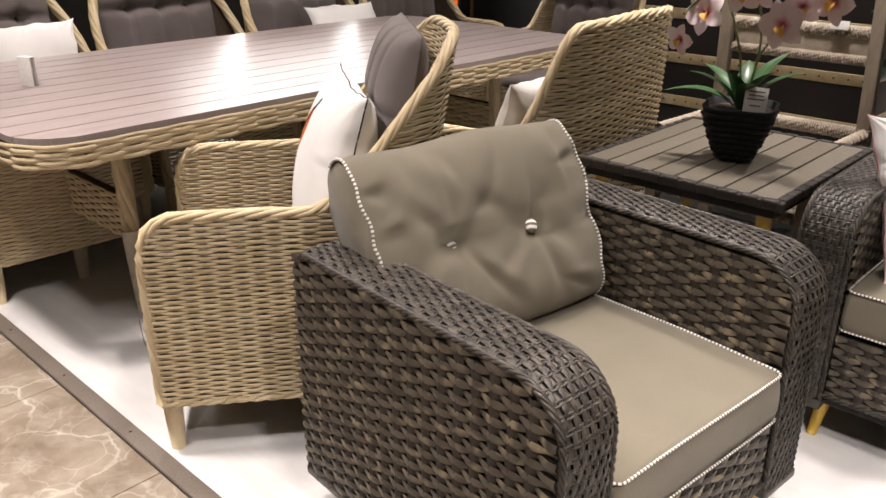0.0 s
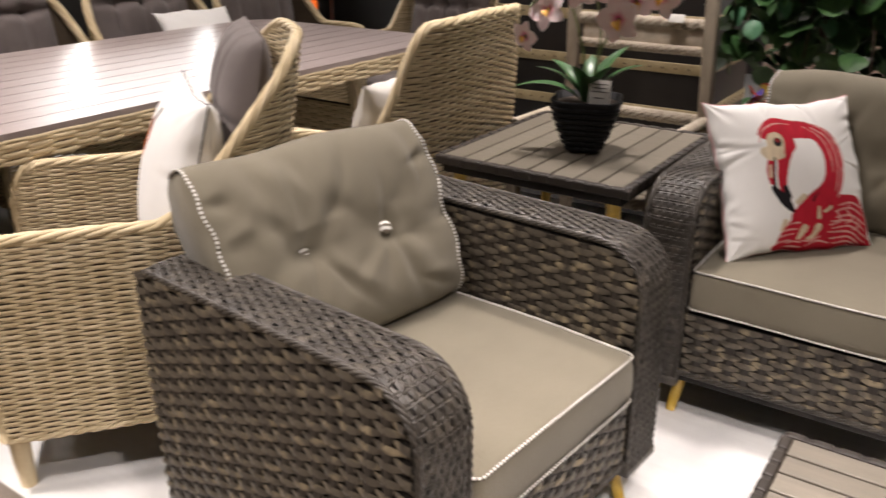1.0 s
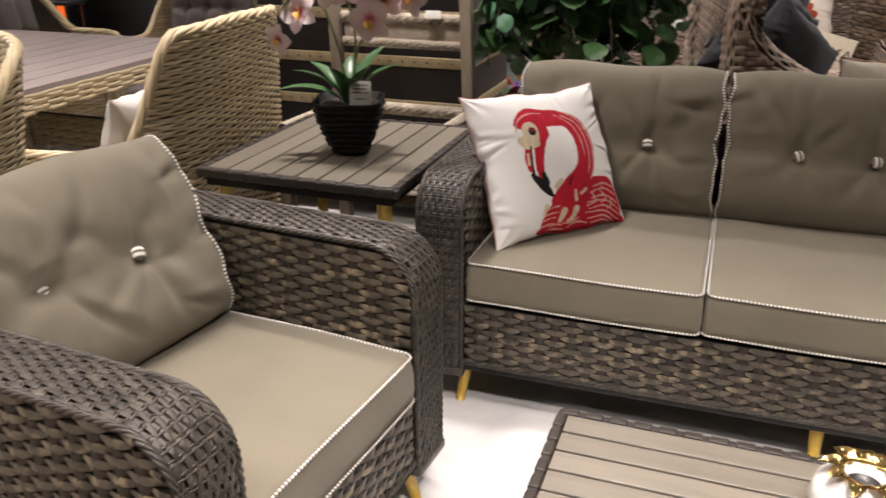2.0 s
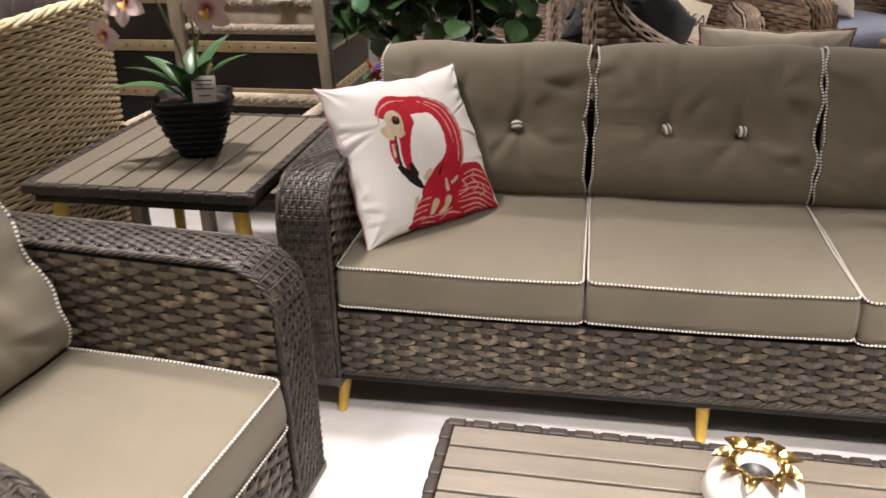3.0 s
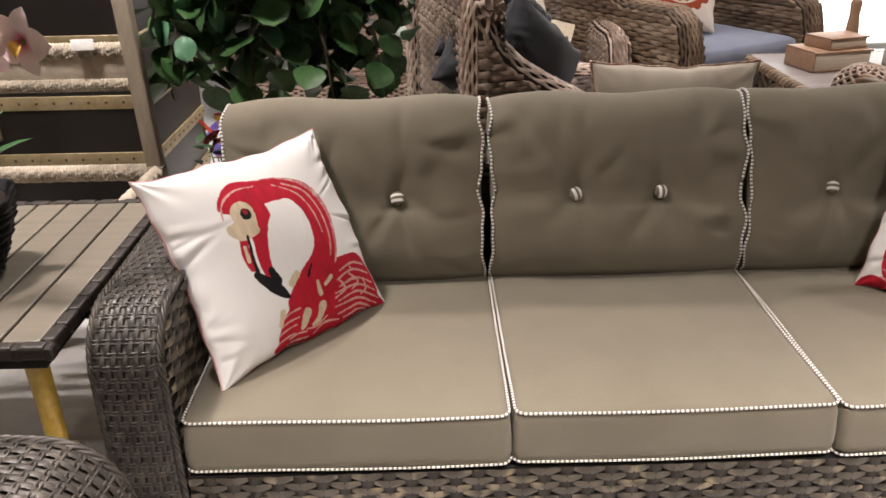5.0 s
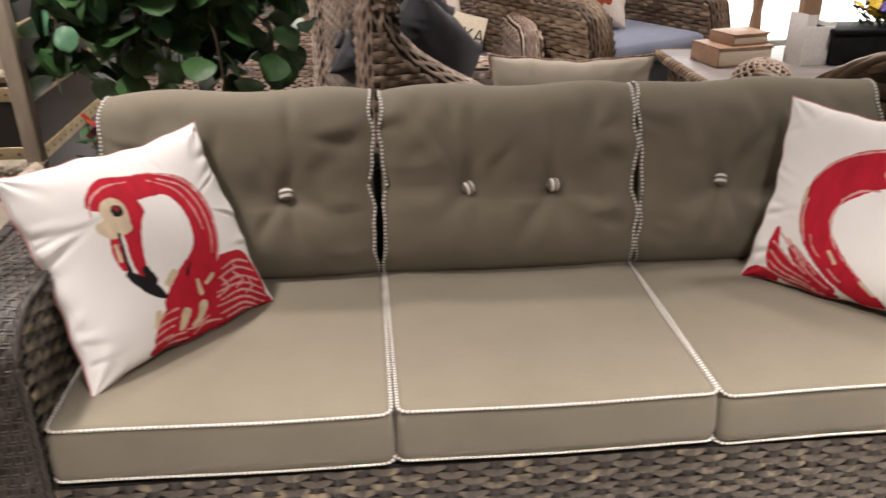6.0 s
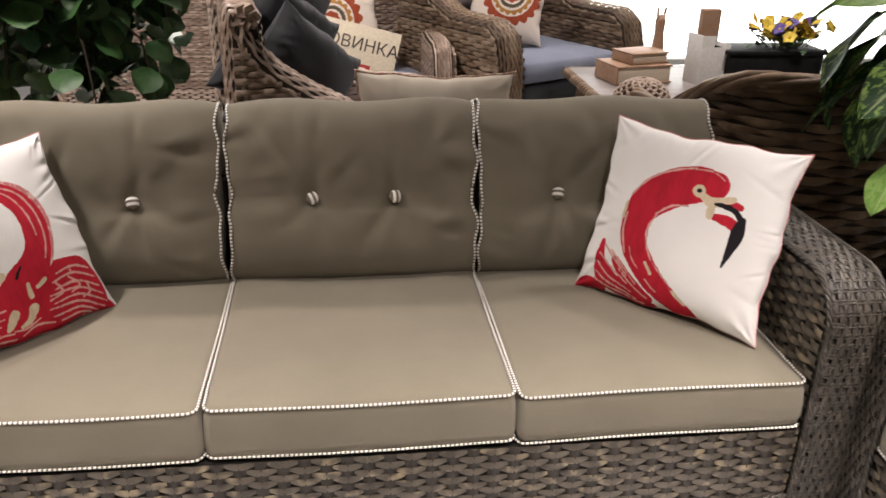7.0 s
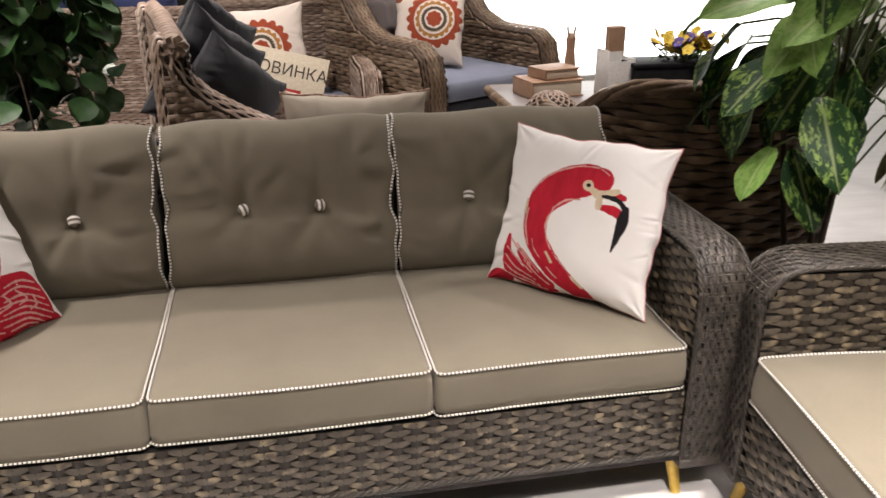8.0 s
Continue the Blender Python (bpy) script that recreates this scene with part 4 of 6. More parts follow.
p2 = {
    "band": strokes([(0.060, 0.107, 0.0351), (0.022, 0.103, 0.0431), (-0.028, 0.082, 0.0472), (-0.078, 0.036, 0.0438), (-0.097, -0.023, 0.0350), (-0.082, -0.075, 0.0335), (-0.040, -0.125, 0.0315), (0.012, -0.171, 0.0274), (0.059, -0.204, 0.0222), (0.088, -0.220, 0.0079)], [(0.081, 0.040, 0.0086), (0.110, 0.038, 0.0122), (0.130, 0.031, 0.0120)], [(0.104, 0.079, 0.0073), (0.132, 0.074, 0.0072)]),
    "field": strokes([(-0.174, -0.083, 0.0061), (-0.171, -0.129, 0.0153), (-0.152, -0.166, 0.0271), (-0.111, -0.190, 0.0239), (-0.063, -0.203, 0.0176), (-0.012, -0.215, 0.0075)], [(-0.125, -0.122, 0.0116), (-0.075, -0.171, 0.0201), (-0.027, -0.198, 0.0142)], [(-0.220, -0.212, 0.0083), (-0.200, -0.205, 0.0191), (-0.157, -0.209, 0.0155)]),
    "pale": strokes([(0.047, 0.077, 0.0088), (0.066, 0.070, 0.0124), (0.086, 0.077, 0.0098), (0.111, 0.087, 0.0072)], [(0.068, 0.053, 0.0099), (0.068, 0.039, 0.0075)], [(0.030, 0.090, 0.0140), (0.031, 0.088, 0.0139)], [(-0.045, -0.105, 0.0041), (-0.028, -0.128, 0.0041)], [(0.031, -0.158, 0.0040), (0.062, -0.182, 0.0040)], [(-0.132, -0.012, 0.0036), (-0.130, 0.023, 0.0043)]),
    "tip": strokes([(0.144, 0.048, 0.0071), (0.140, 0.021, 0.0156), (0.134, -0.019, 0.0108), (0.125, -0.063, 0.0025)], [(0.074, 0.069, 0.0037), (0.094, 0.069, 0.0061), (0.118, 0.065, 0.0061), (0.140, 0.047, 0.0071)], [(0.030, 0.090, 0.0051), (0.032, 0.090, 0.0051)]),
    "lines": strokes([(-0.122, 0.046, 0.0021), (-0.094, 0.087, 0.0028), (-0.054, 0.118, 0.0020)], [(-0.078, 0.104, 0.0020), (-0.030, 0.128, 0.0026), (0.009, 0.140, 0.0019)], [(-0.105, -0.095, 0.0021), (-0.122, -0.044, 0.0029), (-0.123, 0.000, 0.0021)], [(0.008, 0.137, 0.0015), (0.049, 0.140, 0.0020), (0.079, 0.125, 0.0015)], [(-0.049, 0.014, 0.0020), (-0.021, 0.040, 0.0026), (0.017, 0.049, 0.0015)], [(-0.055, -0.053, 0.0019), (-0.059, -0.020, 0.0025), (-0.048, 0.010, 0.0018)], [(-0.033, -0.095, 0.0019), (-0.048, -0.072, 0.0022), (-0.056, -0.051, 0.0014)], [(0.024, -0.146, 0.0017), (-0.005, -0.121, 0.0021), (-0.029, -0.098, 0.0014)], [(0.070, -0.186, 0.0017), (0.042, -0.168, 0.0021), (0.019, -0.148, 0.0013)], [(-0.062, -0.124, 0.0017), (-0.083, -0.103, 0.0021), (-0.094, -0.078, 0.0014)], [(-0.009, -0.171, 0.0017), (-0.039, -0.145, 0.0021)], [(-0.164, -0.091, 0.0020), (-0.125, -0.122, 0.0026), (-0.086, -0.153, 0.0017)], [(-0.175, -0.115, 0.0020), (-0.131, -0.145, 0.0026), (-0.083, -0.173, 0.0017)], [(-0.179, -0.138, 0.0020), (-0.135, -0.170, 0.0027), (-0.072, -0.191, 0.0017)], [(-0.180, -0.163, 0.0020), (-0.135, -0.187, 0.0027), (-0.056, -0.205, 0.0018)], [(-0.179, -0.186, 0.0020), (-0.125, -0.202, 0.0027), (-0.033, -0.212, 0.0018)], [(-0.142, -0.099, 0.0018), (-0.102, -0.131, 0.0023), (-0.061, -0.166, 0.0017)], [(-0.113, -0.140, 0.0017), (-0.073, -0.170, 0.0023), (-0.027, -0.195, 0.0017)]),
}
RED_SEAM = surface("red_seam", (0.62, 0.12, 0.14), (0.80, 0.62, 0.60), 0.8, 14)
throw_pillow(axes((-0.412, 2.394, 0.634), (0.637, 0.771, -0.016), (-0.36, 0.316, 0.878)), 0.474, 0.446, 0.13, PRINT1, "white cotton pillow printed with red and black shapes, leaning", 3, p1, 190, RED_SEAM)
throw_pillow(axes((1.150, 2.412, 0.652), (0.718, -0.696, -0.012), (0.236, 0.227, 0.945)), 0.462, 0.440, 0.13, PRINT2, "white cotton pillow printed with a red curved band", 8, p2, 190, RED_SEAM)


# ---- slatted tables of the set ----
def slat_table(name, m, w, d, h, count, along_x, label, legs, low_shelf=False):
    t = thing(name, m, label, "table")
    edge = 0.020
    for x, y, sx, sy in ((0, -d / 2 + edge / 2, w, edge), (0, d / 2 - edge / 2, w, edge), (-w / 2 + edge / 2, 0, edge, d - 2 * edge), (w / 2 - edge / 2, 0, edge, d - 2 * edge)):
        rim = link("rim", *box(x, y, h - 0.016, sx, sy, 0.026, 0.005), CORE, t, "dark woven rim")
        long = max(sx, sy)
        n = int(long / 0.052)
        pieces = []
        for k in range(n):
            c = (k + 0.5) / n * long - long / 2
            if sx > sy:
                pieces += [box(x + c, y, h - 0.0135, long / n * 0.80, sy + 0.005, 0.028, 0.006, 2), box(x + c + long / n / 2, y, h - 0.016, long / n * 0.24, sy + 0.001, 0.027, 0.003, 1)]
            else:
                pieces += [box(x, y + c, h - 0.0135, sx + 0.005, long / n * 0.80, 0.028, 0.006, 2), box(x, y + c + long / n / 2, h - 0.016, sx + 0.001, long / n * 0.24, 0.027, 0.003, 1)]
        for piece in pieces:
            link("wrap", *piece, STAKE, rim, "", False)
    iw, idp = w - 2 * edge, d - 2 * edge
    gap = 0.006
    step = (idp if along_x else iw) / count
    v, f = box(0, 0, 0, (iw if along_x else step) - gap, (step if along_x else idp) - gap, 0.016, 0.003)
    me = None
    for k in range(count):
        c = (k + 0.5) * step - (idp if along_x else iw) / 2
        if me is None:
            o = link("slat", v, f, SLAT, t, "", False)
            me = o.data
        else:
            o = new("slat", me)
            o.parent = t
        o.location = (0 if along_x else c, c if along_x else 0, h - 0.010)
    link("frame", *box(0, 0, h - 0.045, iw, idp, 0.02, 0), CORE, t, "", False)
    for sx in (-1, 1):
        for sy in (-1, 1):
            x, y = sx * (w / 2 - 0.06), sy * (d / 2 - 0.06)
            p = np.array([(x + sx * 0.03 * k, y + sy * 0.03 * k, (h - 0.05) * (1 - k)) for k in np.linspace(0, 1, 4)])
            link("leg", *tube(p, np.linspace(0.021, 0.015, 4), 14), GOLD_LEG, t, "yellow tapered wooden leg")
    return t


slat_table("side_table", pose(-1.03, 2.345, 0), 0.62, 0.70, 0.645, 8, False, "slatted taupe side table with a dark woven rim", 4)
slat_table("coffee_table", pose(0.385, 1.36, 0), 1.16, 0.64, 0.293, 9, True, "low slatted taupe coffee table with a dark woven rim", 4)


# ---- wicker tub chairs ----
def tub_plan(w, d, r):
    """The way round a tub seat, from the front of one arm over the back to the front of the other. Front at y = 0."""
    a = np.linspace(math.pi, 0, 40)
    pts = [(-w / 2, y) for y in np.linspace(0, d - r, 14)][:-1] + [(w / 2 * math.copysign(abs(math.cos(k)) ** 0.75, math.cos(k)), d - r + r * math.sin(k) ** 0.85) for k in a] + [(w / 2, y) for y in np.linspace(d - r, 0, 14)][1:]
    p = np.array(pts)
    return p, np.concatenate([[0], np.cumsum(np.linalg.norm(np.diff(p, axis=0), axis=1))])


def tub_chair(name, m, w, d, r, arm_h, back_h, low, pitch, stake, material, core, label, category, rise=(0.30, 0.5), flare=0.10, rim=0.016, leg_h=0.16, slope=0.0, group="", inner=True, legs=True, amp=0.35, seat_h=0.40):
    t = thing(name, m, label, category, group)
    plan, s = tub_plan(w, d, r)
    total = s[-1]

    def top(u):
        k = np.clip((np.minimum(u, total - u) / (total / 2) - rise[0]) / (rise[1] * 2 - rise[0]), 0, 1)
        k = k * k * (3 - 2 * k)
        front = np.minimum(u, total - u)
        c = 0.09
        drop = np.where(front < c, c - np.sqrt(np.maximum(0, c * c - (c - front) ** 2)), 0)
        return arm_h + (back_h - arm_h) * k + slope * np.clip(front / (total / 2), 0, 1) - drop

    def place_at(off, sgn):
        def place(u, v):
            x, y = np.interp(u, s, plan[:, 0]), np.interp(u, s, plan[:, 1])
            e = 0.012
            tx = np.interp(u + e, s, plan[:, 0]) - np.interp(u - e, s, plan[:, 0])
            ty = np.interp(u + e, s, plan[:, 1]) - np.interp(u - e, s, plan[:, 1])
            n = unit(np.stack([-ty, tx, np.zeros_like(u)], 1))
            mid = np.clip((np.minimum(u, total - u) / (total / 2) - 0.35) / 0.4, 0, 1)
            lean = flare * mid * np.maximum(0, v - 0.42)
            return np.stack([x, y, v], 1) + n * (lean + off)[:, None], n * sgn
        return place

    def span(v):
        us = np.linspace(0, total, 400)
        ok = us[top(us) - 0.006 >= v]
        return (ok[0], ok[-1]) if len(ok) else (0, 0)

    highest = max(back_h, arm_h) + slope
    outer = place_at(0.010, 1.0)
    shell_u = np.linspace(0, total, 90)
    rows = []
    for off in (0.006, -0.006):
        pl = place_at(off, 1.0)
        rows.append(np.stack([pl(shell_u, low + (top(shell_u) - low) * k)[0] for k in np.linspace(0, 1, 8)], 1))
    # on beige chairs this core's dark colour stands in for shade between strands
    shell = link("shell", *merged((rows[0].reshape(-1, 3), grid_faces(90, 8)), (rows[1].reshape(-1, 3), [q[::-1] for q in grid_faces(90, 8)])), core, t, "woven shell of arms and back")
    tagged(link("outer_weave", *weave(outer, low, highest, pitch, span, stake, pitch * amp, pitch * 0.24, 5, 0.3, 0.20, 0.86), material, shell), "", "", "", "stuff")
    if inner:
        tagged(link("inner_weave", *weave(place_at(-0.010, -1.0), max(low, seat_h - 0.06), highest, pitch, span, stake, pitch * amp, pitch * 0.24, 5, 0.3, 0.20, 0.86), material, shell), "", "", "", "stuff")
    rim_u = np.linspace(0, total, 160)
    crown = place_at(0.0, 1.0)(rim_u, top(rim_u))[0]
    ends = [np.array([(plan[i][0], plan[i][1], z) for z in zs]) for i, zs in ((0, np.linspace(low, top(0.0), 14)[:-1]), (-1, np.linspace(top(total), low, 14)[1:]))]
    link("rim", *rope(np.concatenate([ends[0], crown, ends[1]]), rim, 5, rim * 20, 5), material, t, "thick twisted rim")
    ring = place_at(0.004, 1.0)(rim_u, np.full(160, low))[0]
    ring = np.concatenate([ring, np.linspace(ring[-1], ring[0], 20)[1:]])
    link("base_ring", *rope(ring, rim * 0.75, 3, rim * 8, 5), material, t, "twisted base ring")
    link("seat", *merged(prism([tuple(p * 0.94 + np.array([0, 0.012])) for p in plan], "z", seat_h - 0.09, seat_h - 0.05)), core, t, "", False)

    def apron(u, v):
        return np.stack([u - w / 2, np.full_like(u, 0.004), v], 1), np.tile((0.0, -1.0, 0.0), (len(u), 1))
    tagged(link("apron", *weave(apron, low, seat_h - 0.05, pitch, lambda v: (0.01, w - 0.01), stake, pitch * amp, pitch * 0.24, 5, 0.3, 0.20, 0.86), material, t, "woven front panel"), "", "", "", "stuff")
    if legs:
        for x in (-w / 2 + 0.02, w / 2 - 0.02):
            for y in (0.02, d - r * 0.6):
                link("leg", *tube(np.array([(x, y, leg_h + 0.02), (x, y, leg_h * 0.5), (x * 0.985, y, 0.0)]), np.array([0.026, 0.023, 0.019]), 12), material if material is BEIGE_WICKER else core, t)
    return t


def dining_chair(m, label):
    return tub_chair("dining_chair", m, 0.62, 0.69, 0.28, 0.655, 1.04, 0.15, 0.0078, 0.042, BEIGE_WICKER, GAP_SHADE_CORE, label, "chair", (0.44, 0.44), 0.16, 0.015, 0.15, 0.0, "dining chairs", True, True, 0.33, 0.42)


def dining_seat(m, label="grey seat pad on the wicker dining chair"):
    c = thing("seat_pad", m, label, "cushion", "seat pads")
    ring = rounded_rect(0.52, 0.50, 0.06)
    n = len(ring)
    lev = [(0.9, 0.0), (1.0, 0.008), (1.02, 0.03), (1.0, 0.052), (0.93, 0.06), (0.6, 0.068), (0.2, 0.07)]
    v = np.array([[(x * k, y * k, z) for x, y in ring] for k, z in lev]).reshape(-1, 3)
    f = [q[::-1] for q in grid_faces(len(lev), n, False, True)] + [tuple(range(n))[::-1], tuple((len(lev) - 1) * n + k for k in range(n))]
    link("cover", v, f, GREY_CLOTH, c)
    return c


def tufted_back(m, w=0.50, h=0.50, label="grey tufted back cushion on the dining chair", thick=1.0):
    c = thing("back_cushion", m, label, "cushion", "dining back cushions")
    n = 44
    g = np.linspace(-1, 1, n)
    a, b = np.meshgrid(g, g, indexing="ij")
    full = np.maximum(0, (1 - a ** 4) * (1 - b ** 4)) ** 0.5
    y = -0.075 * full
    for cx in (-0.5, 0.0, 0.5):
        for cz in (-0.45, 0.3):
            rr = np.hypot(a - cx, b - cz)
            y += 0.035 * np.exp(-(rr / 0.10) ** 2)
    y += 0.022 * np.exp(-((b - 0.3) / 0.06) ** 2) * full + 0.022 * np.exp(-((b + 0.45) / 0.06) ** 2) * full
    for cx in (-0.5, 0.0, 0.5):
        y += 0.016 * np.exp(-((a - cx) / 0.05) ** 2) * full
    x, z = a * w / 2 * (1 - 0.04 * (1 - b * b)), (b + 1) * h / 2
    front = np.stack([x, y * thick, z], -1).reshape(-1, 3)
    back = np.stack([x, 0.05 * full + 0.001, z], -1).reshape(-1, 3)
    link("cover", np.concatenate([front, back]), grid_faces(n, n) + [q[::-1] for q in grid_faces(n, n, offset=n * n)], GREY_CLOTH, c)
    for cx in (-0.5, 0.0, 0.5):
        bv, bf = lathe([(0.0001, 0.006), (0.008, 0.005), (0.012, 0.0)], 12)
        o = link("button", np.stack([bv[:, 0], -bv[:, 2], bv[:, 1]], 1), bf, GREY_CLOTH, c)
        o.location = (cx * w / 2, -0.012, 1.3 * h / 2)
    return c


# near chair, turned away from the table's edge
TURN_1 = math.degrees(math.atan2(0.36, 0.28)) - 90
NEAR = pose(-1.995, 0.99, 0, 0, 0, TURN_1)
near_chair = dining_chair(NEAR, "pale beige wicker tub dining chair with twisted rim")
dining_seat(NEAR @ pose(0, 0.30, 0.372))
tufted_back(NEAR @ pose(0, 0.58, 0.44, -10), 0.50, 0.62, "grey piped back cushion in the beige dining chair", 1.25)
SECOND = pose(-2.04, 2.30, 0, 0, 0, -85)
tub_chair("dining_chair", SECOND, 0.84, 0.62, 0.13, 0.655, 0.985, 0.15, 0.0102, 0.040, BEIGE_WICKER, GAP_SHADE_CORE, "pale beige wicker dining chair drawn up behind the side table", "chair", (0.49, 0.345), 0.05, 0.016, 0.15, 0.03, "dining chairs", True, True, 0.40, 0.42)
dining_seat(SECOND @ pose(0, 0.30, 0.372))
tufted_back(SECOND @ pose(0, 0.52, 0.44, -10), 0.60, 0.50, "grey piped back cushion in the beige dining chair")
END = pose(-3.26, 1.36, 0, 0, 0, 178)
copy_thing(near_chair, END)["label"] = "pale beige wicker dining chair at the table's end"
dining_seat(END @ pose(0, 0.30, 0.372))
far_chair = None
for k, y in enumerate((1.255, 2.085, 2.915, 3.745)):
    spot = pose(-3.36, y, 0, 0, 0, 90)
    if far_chair is None:
        far_chair = tub_chair("dining_armchair", spot, 0.74, 0.66, 0.26, 0.64, 1.07, 0.15, 0.0092, 0.05, BEIGE_WICKER, GAP_SHADE_CORE, "high-backed beige wicker dining armchair across the table", "chair", (0.36, 0.42), 0.06, 0.022, 0.15, 0.0, "far dining armchairs", False, True, 0.33, 0.42)
    else:
        copy_thing(far_chair, spot)
    dining_seat(spot @ pose(0, 0.30, 0.372))
    tufted_back(spot @ pose(0, 0.55, 0.44, -9), 0.66, 0.66, "dark grey tufted back cushion on a far dining chair")

DT = thing("dining_table", pose(-2.90, 2.09, 0), "long dining table with mauve grey slats and a beige wicker apron", "table")
TW, TL, TH = 1.36, 2.66, 0.75
ring = rounded_rect(TW, TL, 0.16, 8, 30)
n_slats = 11
step = TW / n_slats
for k in range(n_slats):
    a0, a1 = -TW / 2 + k * step + 0.003, -TW / 2 + (k + 1) * step - 0.003

    def reach(x):
        q = abs(x) - (TW / 2 - 0.16)
        return TL / 2 - (0.16 - math.sqrt(max(0, 0.16 ** 2 - q * q)) if q > 0 else 0)
    xs = np.linspace(a0, a1, 6)
    outline = [(x, reach(x)) for x in xs] + [(x, -reach(x)) for x in xs[::-1]]
    link("slat", *prism(outline[::-1], "z", TH - 0.02, TH), SLAT_D, DT, "", False)
link("underside", *prism([tuple(p * 0.99) for p in ring], "z", TH - 0.035, TH - 0.021), GAP_SHADE_CORE, DT, "", False)
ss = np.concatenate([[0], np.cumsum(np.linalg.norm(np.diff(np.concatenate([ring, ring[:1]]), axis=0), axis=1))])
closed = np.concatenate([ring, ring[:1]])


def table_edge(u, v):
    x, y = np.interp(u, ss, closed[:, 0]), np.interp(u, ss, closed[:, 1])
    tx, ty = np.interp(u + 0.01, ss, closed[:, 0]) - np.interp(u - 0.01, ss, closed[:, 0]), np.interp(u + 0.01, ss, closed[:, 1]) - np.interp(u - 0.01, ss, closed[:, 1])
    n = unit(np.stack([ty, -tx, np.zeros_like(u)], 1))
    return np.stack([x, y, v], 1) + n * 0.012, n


# dark backing boxes, coloured as the shade between the beige strands
band = link("apron", *merged(*[box(x, 0, TH - 0.06, 0.02, TL - 0.30, 0.05, 0) for x in (-TW / 2 + 0.01, TW / 2 - 0.01)], *[box(0, y, TH - 0.06, TW - 0.30, 0.02, 0.05, 0) for y in (-TL / 2 + 0.01, TL / 2 - 0.01)]), GAP_SHADE_CORE, DT, "beige wicker band under the tabletop", False)
strands("strand", BEIGE_WICKER, band, table_edge, TH - 0.085, TH - 0.018, 0.0115, lambda v: (0.02, ss[-1] - 0.02), 0.075, 0.006, 0.004, 5, 0.2, 0.1, 1.1)
for y in (-0.95, 0.95):
    for x in (-0.10, 0.36):
        link("leg", *rope([(x, y, TH - 0.09), (x, y, 0.30)], 0.028, 5, 0.5, 6), BEIGE_WICKER, DT, "wicker-wrapped table leg")
        link("foot", *tube(np.array([(x, y, 0.32), (x * 1.05, y, 0.0)]), np.array([0.030, 0.023]), 14), ROPE, DT)

    def cross(u, v, y=y):
        return np.stack([u - 0.10, np.full_like(u, y - 0.02), v], 1), np.tile((0.0, -1.0, 0.0), (len(u), 1))
    st = link("stretcher", *box(0.13, y, 0.37, 0.46, 0.03, 0.15, 0.004), GAP_SHADE_CORE, DT, "woven stretcher", False)
    link("stretcher_weave", *weave(cross, 0.295, 0.445, 0.0115, lambda v: (0, 0.46), 0.048, 0.004, 0.003, 4), BEIGE_WICKER, st)

# card on the table, plastic bag below it
cardm = thing("price_card", pose(-3.00, 1.075, TH + 0.001, 0, 0, 30), "folded white price card standing on the dining table", "card")
link("card", *merged(box(0, -0.012, 0.05, 0.05, 0.002, 0.10, 0.0005), box(0, 0.012, 0.05, 0.05, 0.002, 0.10, 0.0005), box(0, 0, 0.10, 0.05, 0.026, 0.002, 0.0005)), PAPER, cardm)
bag_m, nt, b = mat("clear_plastic", 0.15)
b.inputs["Transmission Weight"].default_value = 0.9
b.inputs["Base Color"].default_value = (0.85, 0.86, 0.88, 1)
b.inputs["IOR"].default_value = 1.15
bump(nt, b, noise_tex(nt, 25.0, 4.0), 0.9, 0.01)
bagt = thing("plastic_bag", pose(-2.20, 1.10, 0.0), "crumpled clear plastic bag on the floor", "bag")
v, f = lathe([(0.001, 0.0), (0.07, 0.0), (0.11, 0.05), (0.12, 0.12), (0.09, 0.2), (0.05, 0.26), (0.02, 0.28)], 26)
rs = np.random.RandomState(4)
v = v + np.stack([0.015 * np.sin(31 * v[:, 2] + 9 * v[:, 0]), 0.015 * np.sin(27 * v[:, 0] + 14 * v[:, 2]), 0 * v[:, 0]], 1)
link("film", v, f, bag_m, bagt)

# pillows of the dining chairs
ORANGE = (0.55, 0.12, 0.03)
pp = {"blot": stroke(*curve_points([(-0.14, -0.14, 0.03), (-0.12, -0.10, 0.02)])), "bloom": stroke(*curve_points([(-0.12, 0.02, 0.03), (-0.08, 0.08, 0.035), (-0.06, 0.13, 0.02)])), "dark": stroke(*curve_points([(-0.16, 0.0, 0.006), (-0.02, 0.18, 0.008)]))}
PRINT3 = print_material("leaf_print", [("bloom", ORANGE, None), ("dark", (0.02, 0.015, 0.01), None), ("blot", (0.06, 0.02, 0.015), None)])
BLACK_SEAM = surface("black_seam", (0.01, 0.01, 0.01), (0.02, 0.02, 0.02), 0.7)
throw_pillow(NEAR @ pose(0.10, 0.47, 0.69, -14, 0, 6), 0.45, 0.49, 0.19, PRINT3, "cream cotton pillow with dark edge seam on the dining chair", 12, pp, 70, BLACK_SEAM)
throw_pillow(SECOND @ pose(0.19, 0.40, 0.64, -14), 0.42, 0.40, 0.15, WHITE_CLOTH, "cream cotton pillow on the second dining chair", 13, None, 40)
BLUE = (0.08, 0.25, 0.42)
pf = {"bird": stroke(*curve_points([(-0.03, 0.02, 0.02), (0.04, 0.0, 0.03), (0.09, 0.03, 0.01)])), "stem": stroke(*curve_points([(-0.08, -0.08, 0.008), (0.06, -0.05, 0.006)]))}
PRINT4 = print_material("blue_print", [("stem", (0.16, 0.25, 0.06), None), ("bird", BLUE, None)])
throw_pillow(pose(-3.72, 1.36, 0.68, -14, 0, 84), 0.42, 0.40, 0.13, PRINT4, "white pillow with small blue and green print on a far chair", 15, pf, 60)
